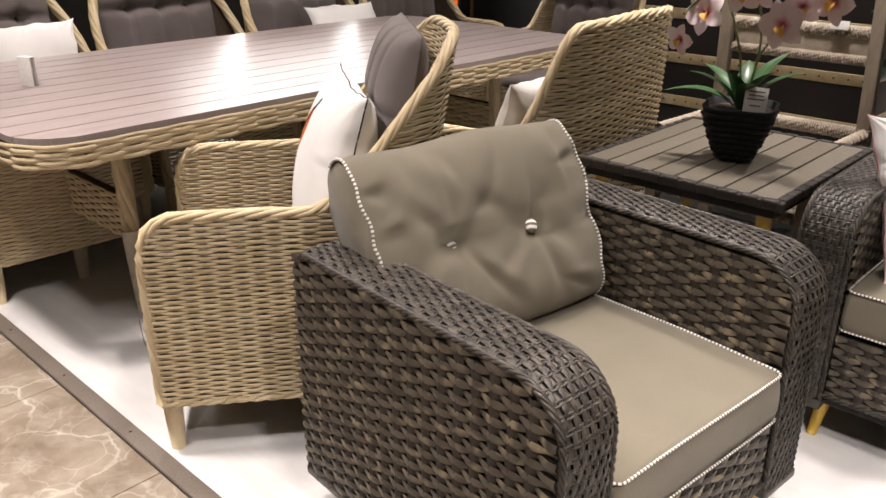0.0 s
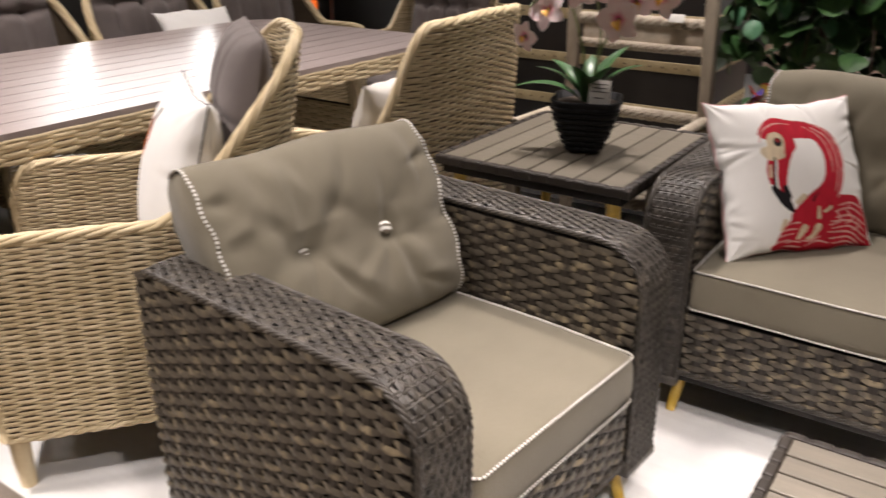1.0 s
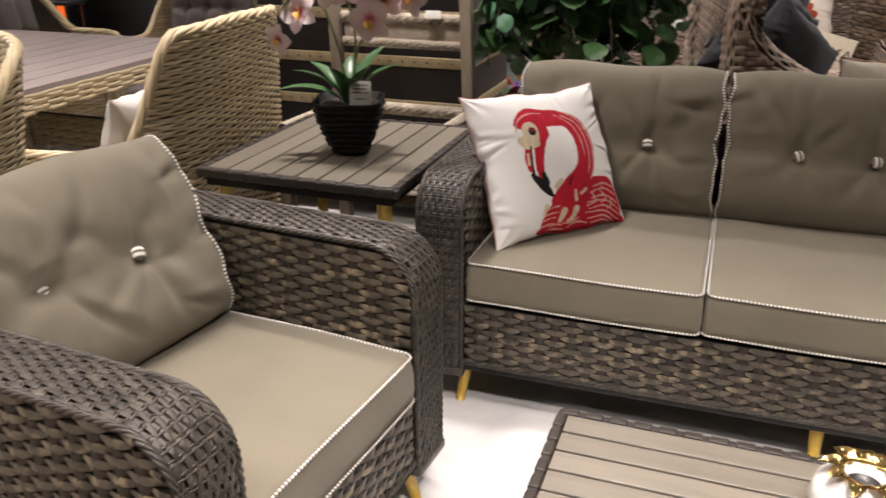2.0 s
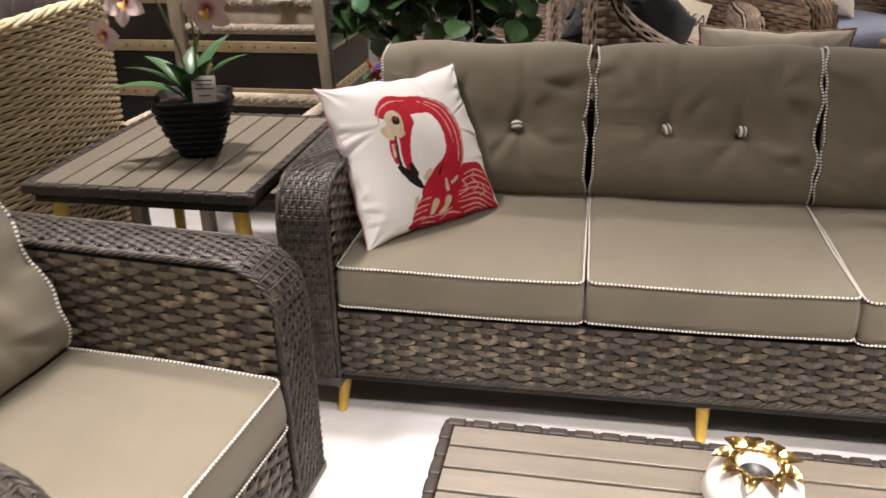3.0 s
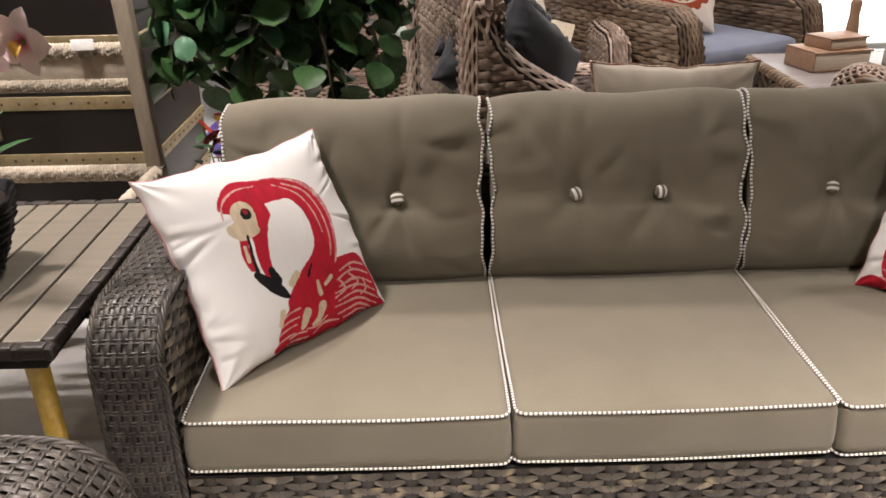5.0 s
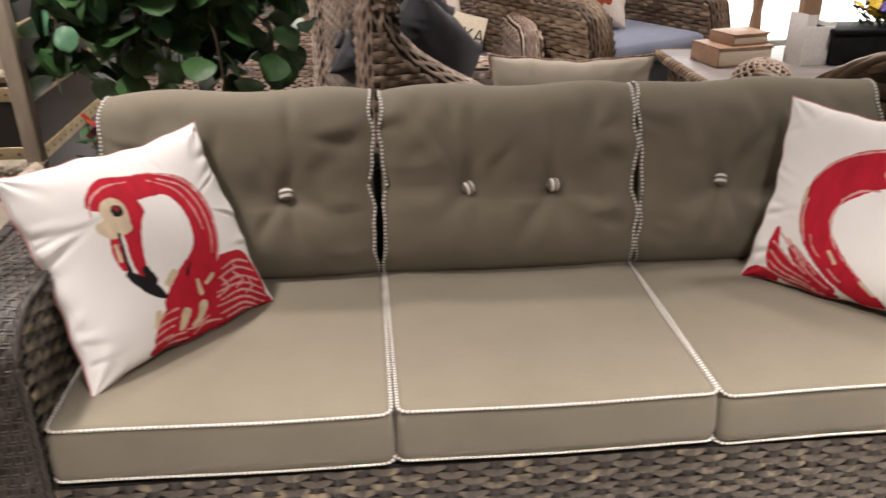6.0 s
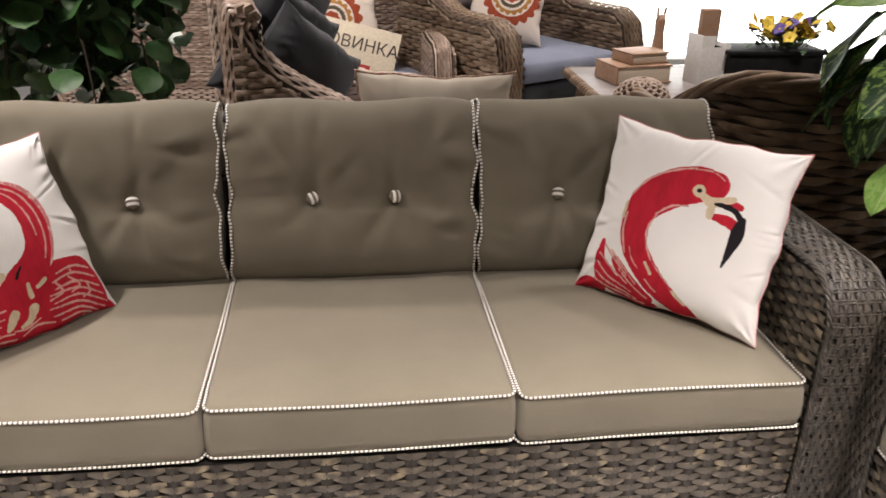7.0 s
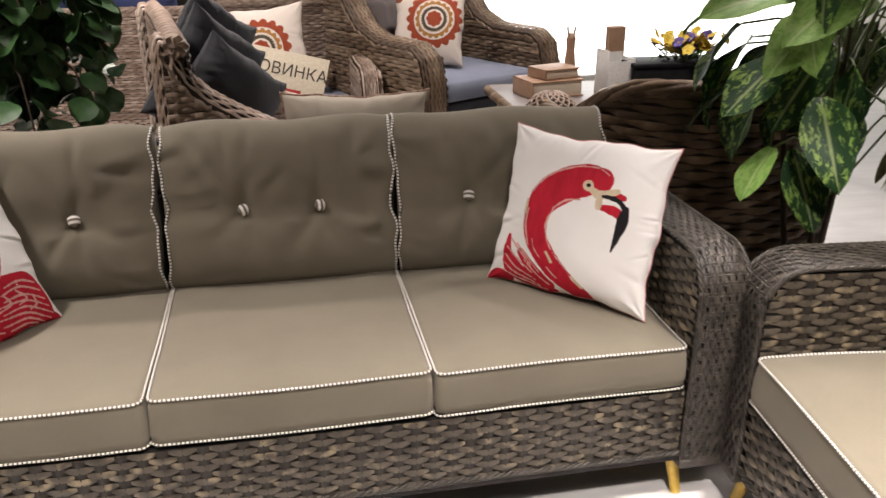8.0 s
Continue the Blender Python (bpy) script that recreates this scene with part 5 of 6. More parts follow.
throw_pillow(pose(-3.66, 3.1, 0.66, -40, 0, 84), 0.46, 0.40, 0.13, PRINT4, "white pillow with small blue print lying on a far chair", 16, pf, 60)


# ---- pot with orchid on the side table ----
def leaf_mesh(length, width, bend, fold=0.12, n=9, heart=False, wave=0.0, round_leaf=False):
    """A leaf along +y with a keel; 'along' is the distance from its midrib, as a share of the width."""
    t = np.linspace(0, 1, n)
    prof = np.sin(math.pi * np.clip(t * (0.93 if not heart else 0.97) + 0.05, 0, 1)) ** (0.8 if not heart else 0.55)
    if heart:
        prof = prof * (1.25 - 0.75 * t)
    if round_leaf:
        prof = np.sqrt(np.maximum(0.0, 1 - (2 * t - 1) ** 2)) * (1 - 0.10 * np.cos(2 * math.pi * t))
    prof[-1] = 0.02
    ks = np.array([-1, -0.5, 0, 0.5, 1])
    v = []
    for i, tt in enumerate(t):
        for k in ks:
            x = k * width / 2 * prof[i]
            v.append((x, length * tt - (0.12 * length * abs(k) * (1 - tt) if heart else 0), bend * length * (tt - tt * tt * 1.6) + fold * abs(x) + wave * width * math.sin(9 * tt + 2 * k) * abs(k)))
    return np.array(v), grid_faces(n, 5), np.tile(np.abs(ks), n)


def orchid(m):
    pot = thing("plant_pot", m, "black ribbed plant pot on the side table", "pot")
    v, f = lathe([(0.001, 0.0), (0.046, 0.0), (0.054, 0.006), (0.075, 0.045), (0.095, 0.09), (0.108, 0.128), (0.110, 0.136), (0.100, 0.136), (0.096, 0.12), (0.001, 0.118)], 32)
    a = np.arctan2(v[:, 1], v[:, 0])
    sq = 1 + 0.10 * np.cos(4 * a + math.pi * 0.6)
    v[:, 0] *= sq
    v[:, 1] *= sq
    link("body", v, f, BLACK_POT, pot)
    rows = []
    for i in range(8):
        z = 0.012 + i * 0.0150
        r = np.interp(z, [0, 0.045, 0.09, 0.136], [0.050, 0.076, 0.096, 0.111])
        aa = np.linspace(0, 2 * math.pi, 72, endpoint=False)
        rr = r * (1 + 0.10 * np.cos(4 * aa + math.pi * 0.6)) + 0.0025 * np.cos(12 * aa + math.pi * i)
        rows.append(tube(np.stack([rr * np.cos(aa), rr * np.sin(aa), np.full(72, z)], 1), 0.0056, 5, True))
    for row in rows:
        link("rib", *row, BLACK_POT, pot)
    link("soil", *lathe([(0.001, 0.125), (0.097, 0.121)], 20), TWIG, pot)
    plant = thing("orchid", m @ pose(0, 0, 0.122) @ Matrix.Diagonal((1.22, 1.22, 1.05, 1)), "artificial orchid with pale pink and crimson flowers", "plant")
    rnd = random.Random(6)
    for k, (az, ln, tilt) in enumerate(((200, 0.17, 22), (165, 0.14, 50), (225, 0.15, 48), (20, 0.15, 50), (60, 0.16, 62), (110, 0.13, 60), (300, 0.13, 50), (265, 0.12, 66), (340, 0.12, 66))):
        v, f, al = leaf_mesh(ln, 0.042, 0.35, 0.3)
        o = link("leaf", v, f, ORCHID_LEAF, plant, "", True, {"along": al})
        o.matrix_basis = pose(0, 0, 0, 0, 0, az - 90) @ pose(0, 0.01, 0, tilt)
    stems = [[(0, 0, 0), (-0.02, 0.005, 0.12), (-0.045, 0.0, 0.20), (-0.06, -0.02, 0.25), (-0.10, -0.05, 0.255), (-0.13, -0.07, 0.22)],
             [(0, 0.01, 0), (0.02, 0.01, 0.12), (0.05, 0.0, 0.17), (0.09, -0.02, 0.23), (0.14, -0.03, 0.27), (0.19, -0.04, 0.28)],
             [(0.01, 0, 0), (0.03, -0.01, 0.15), (0.03, -0.02, 0.20), (0.02, -0.04, 0.27)]]
    for p in stems:
        q = np.array(p)
        link("stem", *tube(resample(q, 0.02), 0.0028, 7), STEM, plant)
    spots = [(-0.135, -0.075, 0.155, 0.9), (-0.085, -0.06, 0.215, 1.2), (-0.10, -0.05, 0.26, 1.0), (-0.01, -0.055, 0.265, 1.1), (0.03, -0.05, 0.27, 1.0), (0.09, -0.055, 0.205, 1.3), (0.125, -0.05, 0.245, 1.0), (0.19, -0.05, 0.26, 1.2), (0.06, -0.03, 0.30, 1.0)]
    for k, (x, y, z, s) in enumerate(spots):
        face = pose(x, y, z, rnd.uniform(-35, 25), rnd.uniform(-30, 30), rnd.uniform(-45, 30))
        flower = link("flower", *lathe([(0.001, 0.004), (0.005, 0.002), (0.004, -0.004)], 8), STEM, plant, "pale pink orchid flower with a crimson heart")
        flower.matrix_basis = face
        for j in range(5):
            v, f, _ = leaf_mesh(0.040 * s, (0.040 if j in (1, 4) else 0.030) * s, 0.25, 0.1, 8, False, 0.03)
            o = link("petal", v, f, PETAL, flower, "", True, {"along": np.clip(v[:, 1] / (0.040 * s), 0, 1)})
            o.matrix_basis = pose(0, 0, 0, 90, 0, 0) @ pose(0, 0, 0.0, 0, 0, 72 * j) @ pose(0, 0.003, 0, 12)
        v, f, _ = leaf_mesh(0.020 * s, 0.018 * s, 0.6, 0.6, 6)
        o = link("lip", v, f, LIP, flower, "", True, {"along": np.clip(v[:, 1] / (0.02 * s), 0, 1)})
        o.matrix_basis = pose(0, -0.004, 0, 90, 0, 0) @ pose(0, 0, 0, 0, 0, 180) @ pose(0, 0, 0, 45)
    tag = thing("price_tag", m @ pose(0.062, -0.055, 0.125, -8, 0, 12), "white price tag standing in the plant pot", "tag")
    link("card", *box(0, 0, 0.035, 0.062, 0.0015, 0.060, 0.0004), PAPER, tag)
    for z, w in ((0.055, 0.045), (0.046, 0.04), (0.037, 0.048), (0.022, 0.03)):
        link("print_bar", *box(0, -0.0012, z, w, 0.0006, 0.0026, 0), INK, tag)


orchid(pose(-0.985, 2.285, 0.6475) @ Matrix.Diagonal((1.0, 1.0, 1.18, 1)))


# ---- chests and the rope-wrapped chair ----
def trunk(m, w, d, h, drawers):
    t = thing("trunk_cabinet", m, "black trunk cabinet with riveted brass strips", "cabinet")
    link("body", *box(w / 2, d / 2, h / 2 + 0.03, w, d, h - 0.06, 0.006), BLACK, t)
    step = 0.187
    for k in range(drawers):
        for zz in (0.16 + k * step,):
            strip = link("brass_strip", *box(w / 2, -0.003, zz, w, 0.006, 0.044, 0.002), BRASS, t, "aged brass strip")
            side = link("brass_strip", *box(w + 0.003, d / 2, zz, 0.006, d, 0.044, 0.002), BRASS, t, "aged brass strip")
            rv, rf = lathe([(0.0001, 0.003), (0.003, 0.0025), (0.005, 0.0)], 8)
            for x in np.arange(0.03, w, 0.055):
                link("rivet", np.stack([rv[:, 0] + x, -0.006 - rv[:, 2], rv[:, 1] + zz], 1), rf, TWIG, strip)
            for y in np.arange(0.03, d, 0.055):
                link("rivet", np.stack([w + 0.006 + rv[:, 2], rv[:, 0] + y, rv[:, 1] + zz], 1), rf, TWIG, side)
    for k in range(drawers):
        z = 0.16 + (k + 0.5) * step
        latch = link("latch", *merged(box(w * 0.5, -0.006, z, 0.022, 0.010, 0.05, 0.003), tube(np.array([(w * 0.5 - 0.012, -0.016, z + 0.014), (w * 0.5 - 0.012, -0.02, z - 0.02), (w * 0.5 + 0.012, -0.02, z - 0.02), (w * 0.5 + 0.012, -0.016, z + 0.014)]), 0.003, 6)), BRASS, t, "brass latch")
    for x in (0.05, w - 0.05):
        for y in (0.05, d - 0.05):
            link("foot", *box(x, y, 0.015, 0.05, 0.05, 0.03, 0.004), BLACK, t)
    return t


trunk(pose(-1.95, 3.36, 0), 0.98, 0.60, 1.17, 6)


def wrapped_bar(parent, a, b, r):
    p = np.linspace(a, b, 4)
    core = link("rail", *tube(p, r * 0.85, 12), OLD_WOOD, parent, "rope-wrapped rail")
    n = int(np.linalg.norm(np.array(b) - np.array(a)) / 0.011)
    q = resample(p, 0.0011)
    s = lengths(q)
    t = unit(np.gradient(q, axis=0))
    sd = unit(np.cross(t, (0.03, 0.2, 1.0)))
    up = np.cross(sd, t)
    ang = 2 * math.pi * s / 0.0075
    link("wrap", *tube(q + r * 0.9 * (np.cos(ang)[:, None] * sd + np.sin(ang)[:, None] * up), 0.0036, 4), ROPE, core)


def rope_chair(m):
    t = thing("rope_chair", m, "weathered wooden chair with rope-wrapped rails", "chair")
    for x in (0.0, 0.54):
        link("post", *merged((prism([(-0.022, 0.02), (0.022, 0.02), (0.022, -0.02), (-0.022, -0.02)][::-1], "z", 0, 1)[0] * np.array([1, 1, 0.62]) + np.array([x, 0, 0]), prism([(0, 0), (1, 0), (1, 1), (0, 1)], "z", 0, 1)[1])), OLD_WOOD, t, "weathered square post", False)
        v, f = box(0, 0, 0.30, 0.045, 0.04, 0.66, 0.005)
        sh = np.array([(-0.06 * (z + 0.03) / 0.66 * 1, 0.10 * (z + 0.03) / 0.66, 0.60) for z in v[:, 2]])
        link("back_post", v + sh + np.array([x, 0, 0]), f, OLD_WOOD, t, "leaning weathered back post")
        link("front_post", *box(x, -0.45, 0.30, 0.045, 0.045, 0.60, 0.005), OLD_WOOD, t)
        wrapped_bar(t, (x, -0.45, 0.612), (x, 0.02, 0.60), 0.022)
    for z, y in ((0.93, 0.075), (0.84, 0.06), (0.60, 0.005)):
        x0 = -0.06 * (z - 0.57) / 0.66
        wrapped_bar(t, (x0, y, z), (0.54 + x0, y, z), 0.025 if z != 0.84 else 0.018)
    link("slat", *box(0.25, 0.072, 0.885, 0.50, 0.02, 0.07, 0.006), ROPE, t)
    for k in range(9):
        link("seat_strap", *box(0.27, -0.44 + 0.052 * k, 0.40, 0.50, 0.046, 0.016, 0.005), ROPE, t)
    for y in (-0.45, 0.0):
        wrapped_bar(t, (0.0, y, 0.40), (0.54, y, 0.40), 0.02)
    tag = thing("price_tag", m @ pose(0.38, 0.04, 0.955, 70, 0, 5), "white price tag lying on the rope chair's rail", "tag")
    link("card", *box(0, 0, 0, 0.06, 0.03, 0.0015, 0.0004), PAPER, tag)


rope_chair(pose(-1.39, 3.02, 0))


# ---- leaves ----
def scatter(parent, name, meshes, spots):
    for k, (m, i) in enumerate(spots):
        o = new(name, meshes[i])
        o.parent = parent
        o.matrix_basis = m


def leaf_data(name, material, *args, **kw):
    v, f, al = leaf_mesh(*args, **kw)
    o = link(name, v, f, material, None, "", True, {"along": al})
    me = o.data
    bpy.data.objects.remove(o)
    return me


def ivy(m, seed=3):
    t = thing("ivy_plant", m, "dense artificial ivy bush with dark green leaves", "plant")
    rnd = random.Random(seed)
    data = [leaf_data("leaf", LEAF, 0.082, 0.084, 0.15, 0.2, 9, True, 0.03, True), leaf_data("leaf", LEAF, 0.100, 0.100, -0.1, 0.15, 9, True, 0.04, True), leaf_data("leaf", LEAF, 0.070, 0.066, 0.3, 0.25, 9, True, 0.05, True), leaf_data("leaf", LEAF_PALE, 0.066, 0.064, 0.2, 0.2, 9, True, 0.05, True)]
    pv, pf = lathe([(0.001, 0), (0.12, 0), (0.15, 0.30), (0.16, 0.33), (0.145, 0.33), (0.001, 0.30)], 24)
    link("pot", pv, pf, BLACK_POT, t, "dark plant pot")
    link("trunk", *tube(resample(np.array([(0, 0, 0.28), (0.02, 0.0, 0.6), (-0.02, 0.01, 0.95), (0.0, 0, 1.25)]), 0.05), np.linspace(0.02, 0.01, 19)[:len(resample(np.array([(0, 0, 0.28), (0.02, 0.0, 0.6), (-0.02, 0.01, 0.95), (0.0, 0, 1.25)]), 0.05))], 8), TWIG, t)
    spots = []
    for k in range(54):
        a, zz = rnd.uniform(0, 360), rnd.uniform(0.98, 1.42)
        x, y = rnd.uniform(0.12, 0.36) * math.cos(math.radians(a)), 0.7 * rnd.uniform(0.12, 0.36) * math.sin(math.radians(a))
        p = resample(np.array([(0, 0, zz), (x * 0.6, y * 0.6, zz + 0.06), (x, y, zz - 0.05), (x * 1.1, y * 1.1, zz - 0.24)]), 0.03)
        link("branch", *tube(p, np.linspace(0.006, 0.0025, len(p)), 6), TWIG, t)
        for q in p[2:]:
            for j in range(2):
                spots.append((pose(q[0] + rnd.uniform(-0.045, 0.045), q[1] + rnd.uniform(-0.045, 0.045), q[2] + rnd.uniform(-0.03, 0.03), rnd.uniform(-80, -20), rnd.uniform(-30, 30), rnd.uniform(0, 360)), rnd.choice((0, 0, 0, 1, 1, 2, 2)) if rnd.random() < 0.95 else 3))
    rnd.shuffle(spots)
    scatter(t, "leaf", data, spots[:900])


ivy(pose(-0.54, 3.32, 0))


def posy(m, label, colours, n, spread, seed, stem_h):
    t = thing("flower_posy", m, label, "flowers")
    rnd = random.Random(seed)
    green = leaf_data("leaf", LEAF, 0.05, 0.025, 0.2)
    for k in range(n):
        x, y, z = rnd.gauss(0, spread), rnd.gauss(0, spread * 0.6), stem_h + rnd.uniform(-0.04, 0.04)
        link("stem", *tube(np.array([(x * 0.3, y * 0.3, 0), (x * 0.7, y * 0.7, z * 0.6), (x, y, z)]), 0.002, 5), STEM, t)
        fl = link("bloom", *lathe([(0.001, 0.006), (0.006, 0.004), (0.005, 0)], 8), YELLOW_P, t)
        fl.matrix_basis = pose(x, y, z, rnd.uniform(-50, 50), rnd.uniform(-50, 50), rnd.uniform(0, 90))
        c = colours[k % len(colours)]
        for j in range(5):
            v, f, _ = leaf_mesh(0.032, 0.034, 0.2, 0.2, 6)
            o = link("petal", v, f, c, fl)
            o.matrix_basis = pose(0, 0, 0, 0, 0, 72 * j) @ pose(0, 0.002, 0, 20)
    scatter(t, "leaf", [green], [(pose(rnd.gauss(0, spread), rnd.gauss(0, spread), stem_h - rnd.uniform(0.02, 0.08), rnd.uniform(-30, 50), 0, rnd.uniform(0, 360)), 0) for _ in range(26)])
    return t


def bucket(m, r, h, material, label):
    t = thing("plant_pot", m, label, "pot")
    link("body", *lathe([(0.001, 0), (r * 0.8, 0), (r, h), (r * 1.03, h), (r * 0.94, h), (r * 0.9, h * 0.9), (0.001, h * 0.88)], 28), material, t)


bucket(pose(-0.64, 3.02, 0), 0.09, 0.50, BLACK_POT, "tall dark flower bucket beside the ivy")
posy(pose(-0.64, 3.02, 0.44), "bunch of red, yellow and purple flowers", (RED_P, YELLOW_P, PURPLE_P, RED_P), 16, 0.045, 5, 0.27)


def big_plant(m, seed=5):
    t = thing("leafy_plant", m, "artificial plant with large variegated green leaves", "plant")
    rnd = random.Random(seed)
    pv, pf = lathe([(0.001, 0), (0.13, 0), (0.16, 0.34), (0.17, 0.36), (0.15, 0.36), (0.001, 0.33)], 24)
    link("pot", pv, pf, BLACK_POT, t, "dark plant pot")
    data = [leaf_data("leaf", VARIEGATED, 0.27, 0.135, 0.25, 0.3, 14, False, 0.05), leaf_data("leaf", VARIEGATED, 0.23, 0.12, 0.1, 0.3, 14, False, 0.06), leaf_data("leaf", LIME, 0.27, 0.135, 0.25, 0.3, 14, False, 0.05), leaf_data("leaf", LIME, 0.20, 0.10, 0.1, 0.2, 12, False, 0.04), leaf_data("leaf", DRY_LEAF, 0.15, 0.030, 0.1, 0.3, 8)]
    spots = []
    for x, y in ((0.0, 0.0), (0.05, 0.03), (-0.04, 0.04)):
        link("stem", *tube(resample(np.array([(x, y, 0.32), (x * 2, y * 2, 0.7), (x * 3, y * 3, 1.1)]), 0.06), 0.009, 8), TWIG, t)

    def leaf(tip, azimuth, droop, roll, kind):
        p = resample(np.array([tip * np.array([0.10, 0.10, 1]) - np.array([0, 0, 0.20]), tip * np.array([0.55, 0.55, 1]) + np.array([0, 0, 0.02]), tip]), 0.04)
        link("stalk", *tube(p, 0.0036, 5), STEM, t)
        spots.append((pose(*tip, 0, 0, azimuth) @ pose(0, 0, 0, droop, roll, 0), kind))
    for k in range(58):
        a = 2.399 * k + rnd.uniform(-0.4, 0.4)
        z = rnd.uniform(0.92, 1.34)
        r = rnd.uniform(0.06, 0.30)
        kind = 2 if z > 1.10 and rnd.random() < 0.55 else rnd.choice((0, 0, 0, 1, 1))
        droop = rnd.uniform(-75, -30) if z < 1.12 else rnd.uniform(-45, 5)
        leaf(np.array((r * math.cos(a), 0.85 * r * math.sin(a), z)), math.degrees(a) - 90 + rnd.uniform(-30, 30), droop, rnd.uniform(-35, 35), kind)
    for x, y, z, az, dr, kind in ((-0.24, -0.10, 0.80, 118, -32, 3), (-0.20, -0.13, 0.80, 170, -58, 1), (0.12, -0.20, 0.86, 195, -66, 0), (0.26, -0.12, 0.82, 235, -60, 0)):
        leaf(np.array((x, y, z)), az, dr, 12, kind)
    for cx, cz in ((-0.16, 0.92), (0.06, 0.84)):
        for k in range(5):
            spots.append((pose(cx, -0.20, cz, 0, 0, 180 + rnd.uniform(-40, 40)) @ pose(0, 0, 0, rnd.uniform(-100, -60), rnd.uniform(-20, 20), 0), 4))
    scatter(t, "leaf", data, spots)


big_plant(pose(1.95, 2.56, 0))


# ---- furniture behind the sofa ----
def rolled_arm(parent, x_in, x_out, profile, material, pitch, stake):
    """A thick wicker arm whose strands run up its front, over the top and back up to the crest."""
    lo, hi = sorted((x_in, x_out))
    sign = 1 if x_out > x_in else -1
    p = resample(np.array([(0, y, z) for y, z in profile]), 0.02)[:, 1:]
    s = np.concatenate([[0], np.cumsum(np.linalg.norm(np.diff(p, axis=0), axis=1))])
    base, back = profile[0][1], profile[-1][0]
    inner = [(min(y + 0.012, back - 0.012), z - 0.012) for y, z in p]
    arm = link("arm", *prism(inner, "x", lo + 0.01, hi - 0.01), BROWN_CORE, parent, "thick rolled wicker arm", False)

    def over(u, v):
        y, z = np.interp(u, s, p[:, 0]), np.interp(u, s, p[:, 1])
        dy = np.interp(u + 0.02, s, p[:, 0]) - np.interp(u - 0.02, s, p[:, 0])
        dz = np.interp(u + 0.02, s, p[:, 1]) - np.interp(u - 0.02, s, p[:, 1])
        n = unit(np.stack([np.zeros_like(u), -dz, dy], 1))
        edge = np.clip(np.abs(v - (lo + hi) / 2) / ((hi - lo) / 2), 0, 1)
        return np.stack([v, y, z], 1) + n * (0.012 - 0.045 * edge ** 3)[:, None], n
    tagged(link("top_weave", *weave(over, lo - 0.006, hi + 0.006, 0.0125, lambda v: (0.0, s[-1]), 0.030, 0.0026, 0.0042, 5, 0.2, 0.10, 0.98), material, arm, "lengthwise strands over the arm"), "", "", "", "stuff")
    for name, x, sg in (("outer_weave", x_out, sign), ("inner_weave", x_in, -sign)):
        def side(u, v, x=x, sg=sg):
            return np.stack([np.full_like(u, x), u, v], 1), np.tile((float(sg), 0.0, 0.0), (len(u), 1))

        def span(v):
            ok = p[p[:, 1] >= v + 0.02]
            return (ok[:, 0].min() + 0.015, ok[:, 0].max() - 0.01) if len(ok) else (0, 0)
        tagged(link(name, *weave(side, base, p[:, 1].max(), pitch, span, stake, pitch * 0.26, pitch * 0.22, 5, 0.3, 0.2, 0.92), material, arm), "", "", "", "stuff")
    return arm


def rolled_seat(name, m, w, d, arm_w, profile, material, label, category, pitch=0.020, stake=0.046, back_top=0.0, back_material=None):
    """A deep wicker seat with rolled arms; its front at y = 0."""
    t = thing(name, m, label, category)
    h = w / 2
    rolled_arm(t, -h + arm_w, -h, profile, material, pitch, stake)
    rolled_arm(t, h - arm_w, h, profile, material, pitch, stake)
    top = back_top or max(z for _, z in profile) - 0.02
    weft = back_material or material
    back = link("back", *box(0, d - 0.04, top / 2 + 0.03, w - 0.06, 0.06, top - 0.06, 0.02), BROWN_CORE, t, "woven wicker back")
    for name_w, y, sg in (("rear_weave", d - 0.006, 1.0), ("front_weave", d - 0.074, -1.0)):
        def panel(u, v, y=y, sg=sg):
            return np.stack([u - h, np.full_like(u, y), v], 1), np.tile((0.0, sg, 0.0), (len(u), 1))
        tagged(link(name_w, *weave(panel, 0.08, top, pitch, lambda v: (0.02, w - 0.02), stake, pitch * 0.26, pitch * 0.22, 5, 0.3, 0.2, 0.92), weft, back), "", "", "", "stuff")
    for x in (h - 0.012,):
        tagged(link("edge_braid", *rope([(x, d + 0.010, 0.08), (x, d + 0.010, top / 2), (x, d + 0.010, top)], 0.021, 3, 0.09, 6), weft, back, "braided edge of the back"), "", "", "", "stuff")
    tagged(link("crest", *rope([(-h, d - 0.04, top), (0, d - 0.04, top + 0.02), (h, d - 0.04, top)], 0.035, 6, 0.3, 5), weft, t, "twisted crest rail"), "", "", "", "stuff")
    link("seat_frame", *box(0, d / 2 - 0.03, 0.20, w - 2 * arm_w, d - 0.10, 0.25, 0.01), BROWN_CORE, t, "", False)

    def apron(u, v):
        return np.stack([u - h, np.full_like(u, 0.012), v], 1), np.tile((0.0, -1.0, 0.0), (len(u), 1))
    tagged(link("apron", *weave(apron, 0.08, 0.325, pitch, lambda v: (arm_w, w - arm_w), stake, pitch * 0.26, pitch * 0.22, 5, 0.3, 0.2, 0.92), material, t, "woven front panel"), "", "", "", "stuff")
    for x in (-h + 0.06, h - 0.06):
        for y in (0.06, d - 0.08):
            link("foot", *tube(np.array([(x, y, 0.10), (x, y, 0.0)]), 0.024, 10), BROWN_CORE, t)
    return t


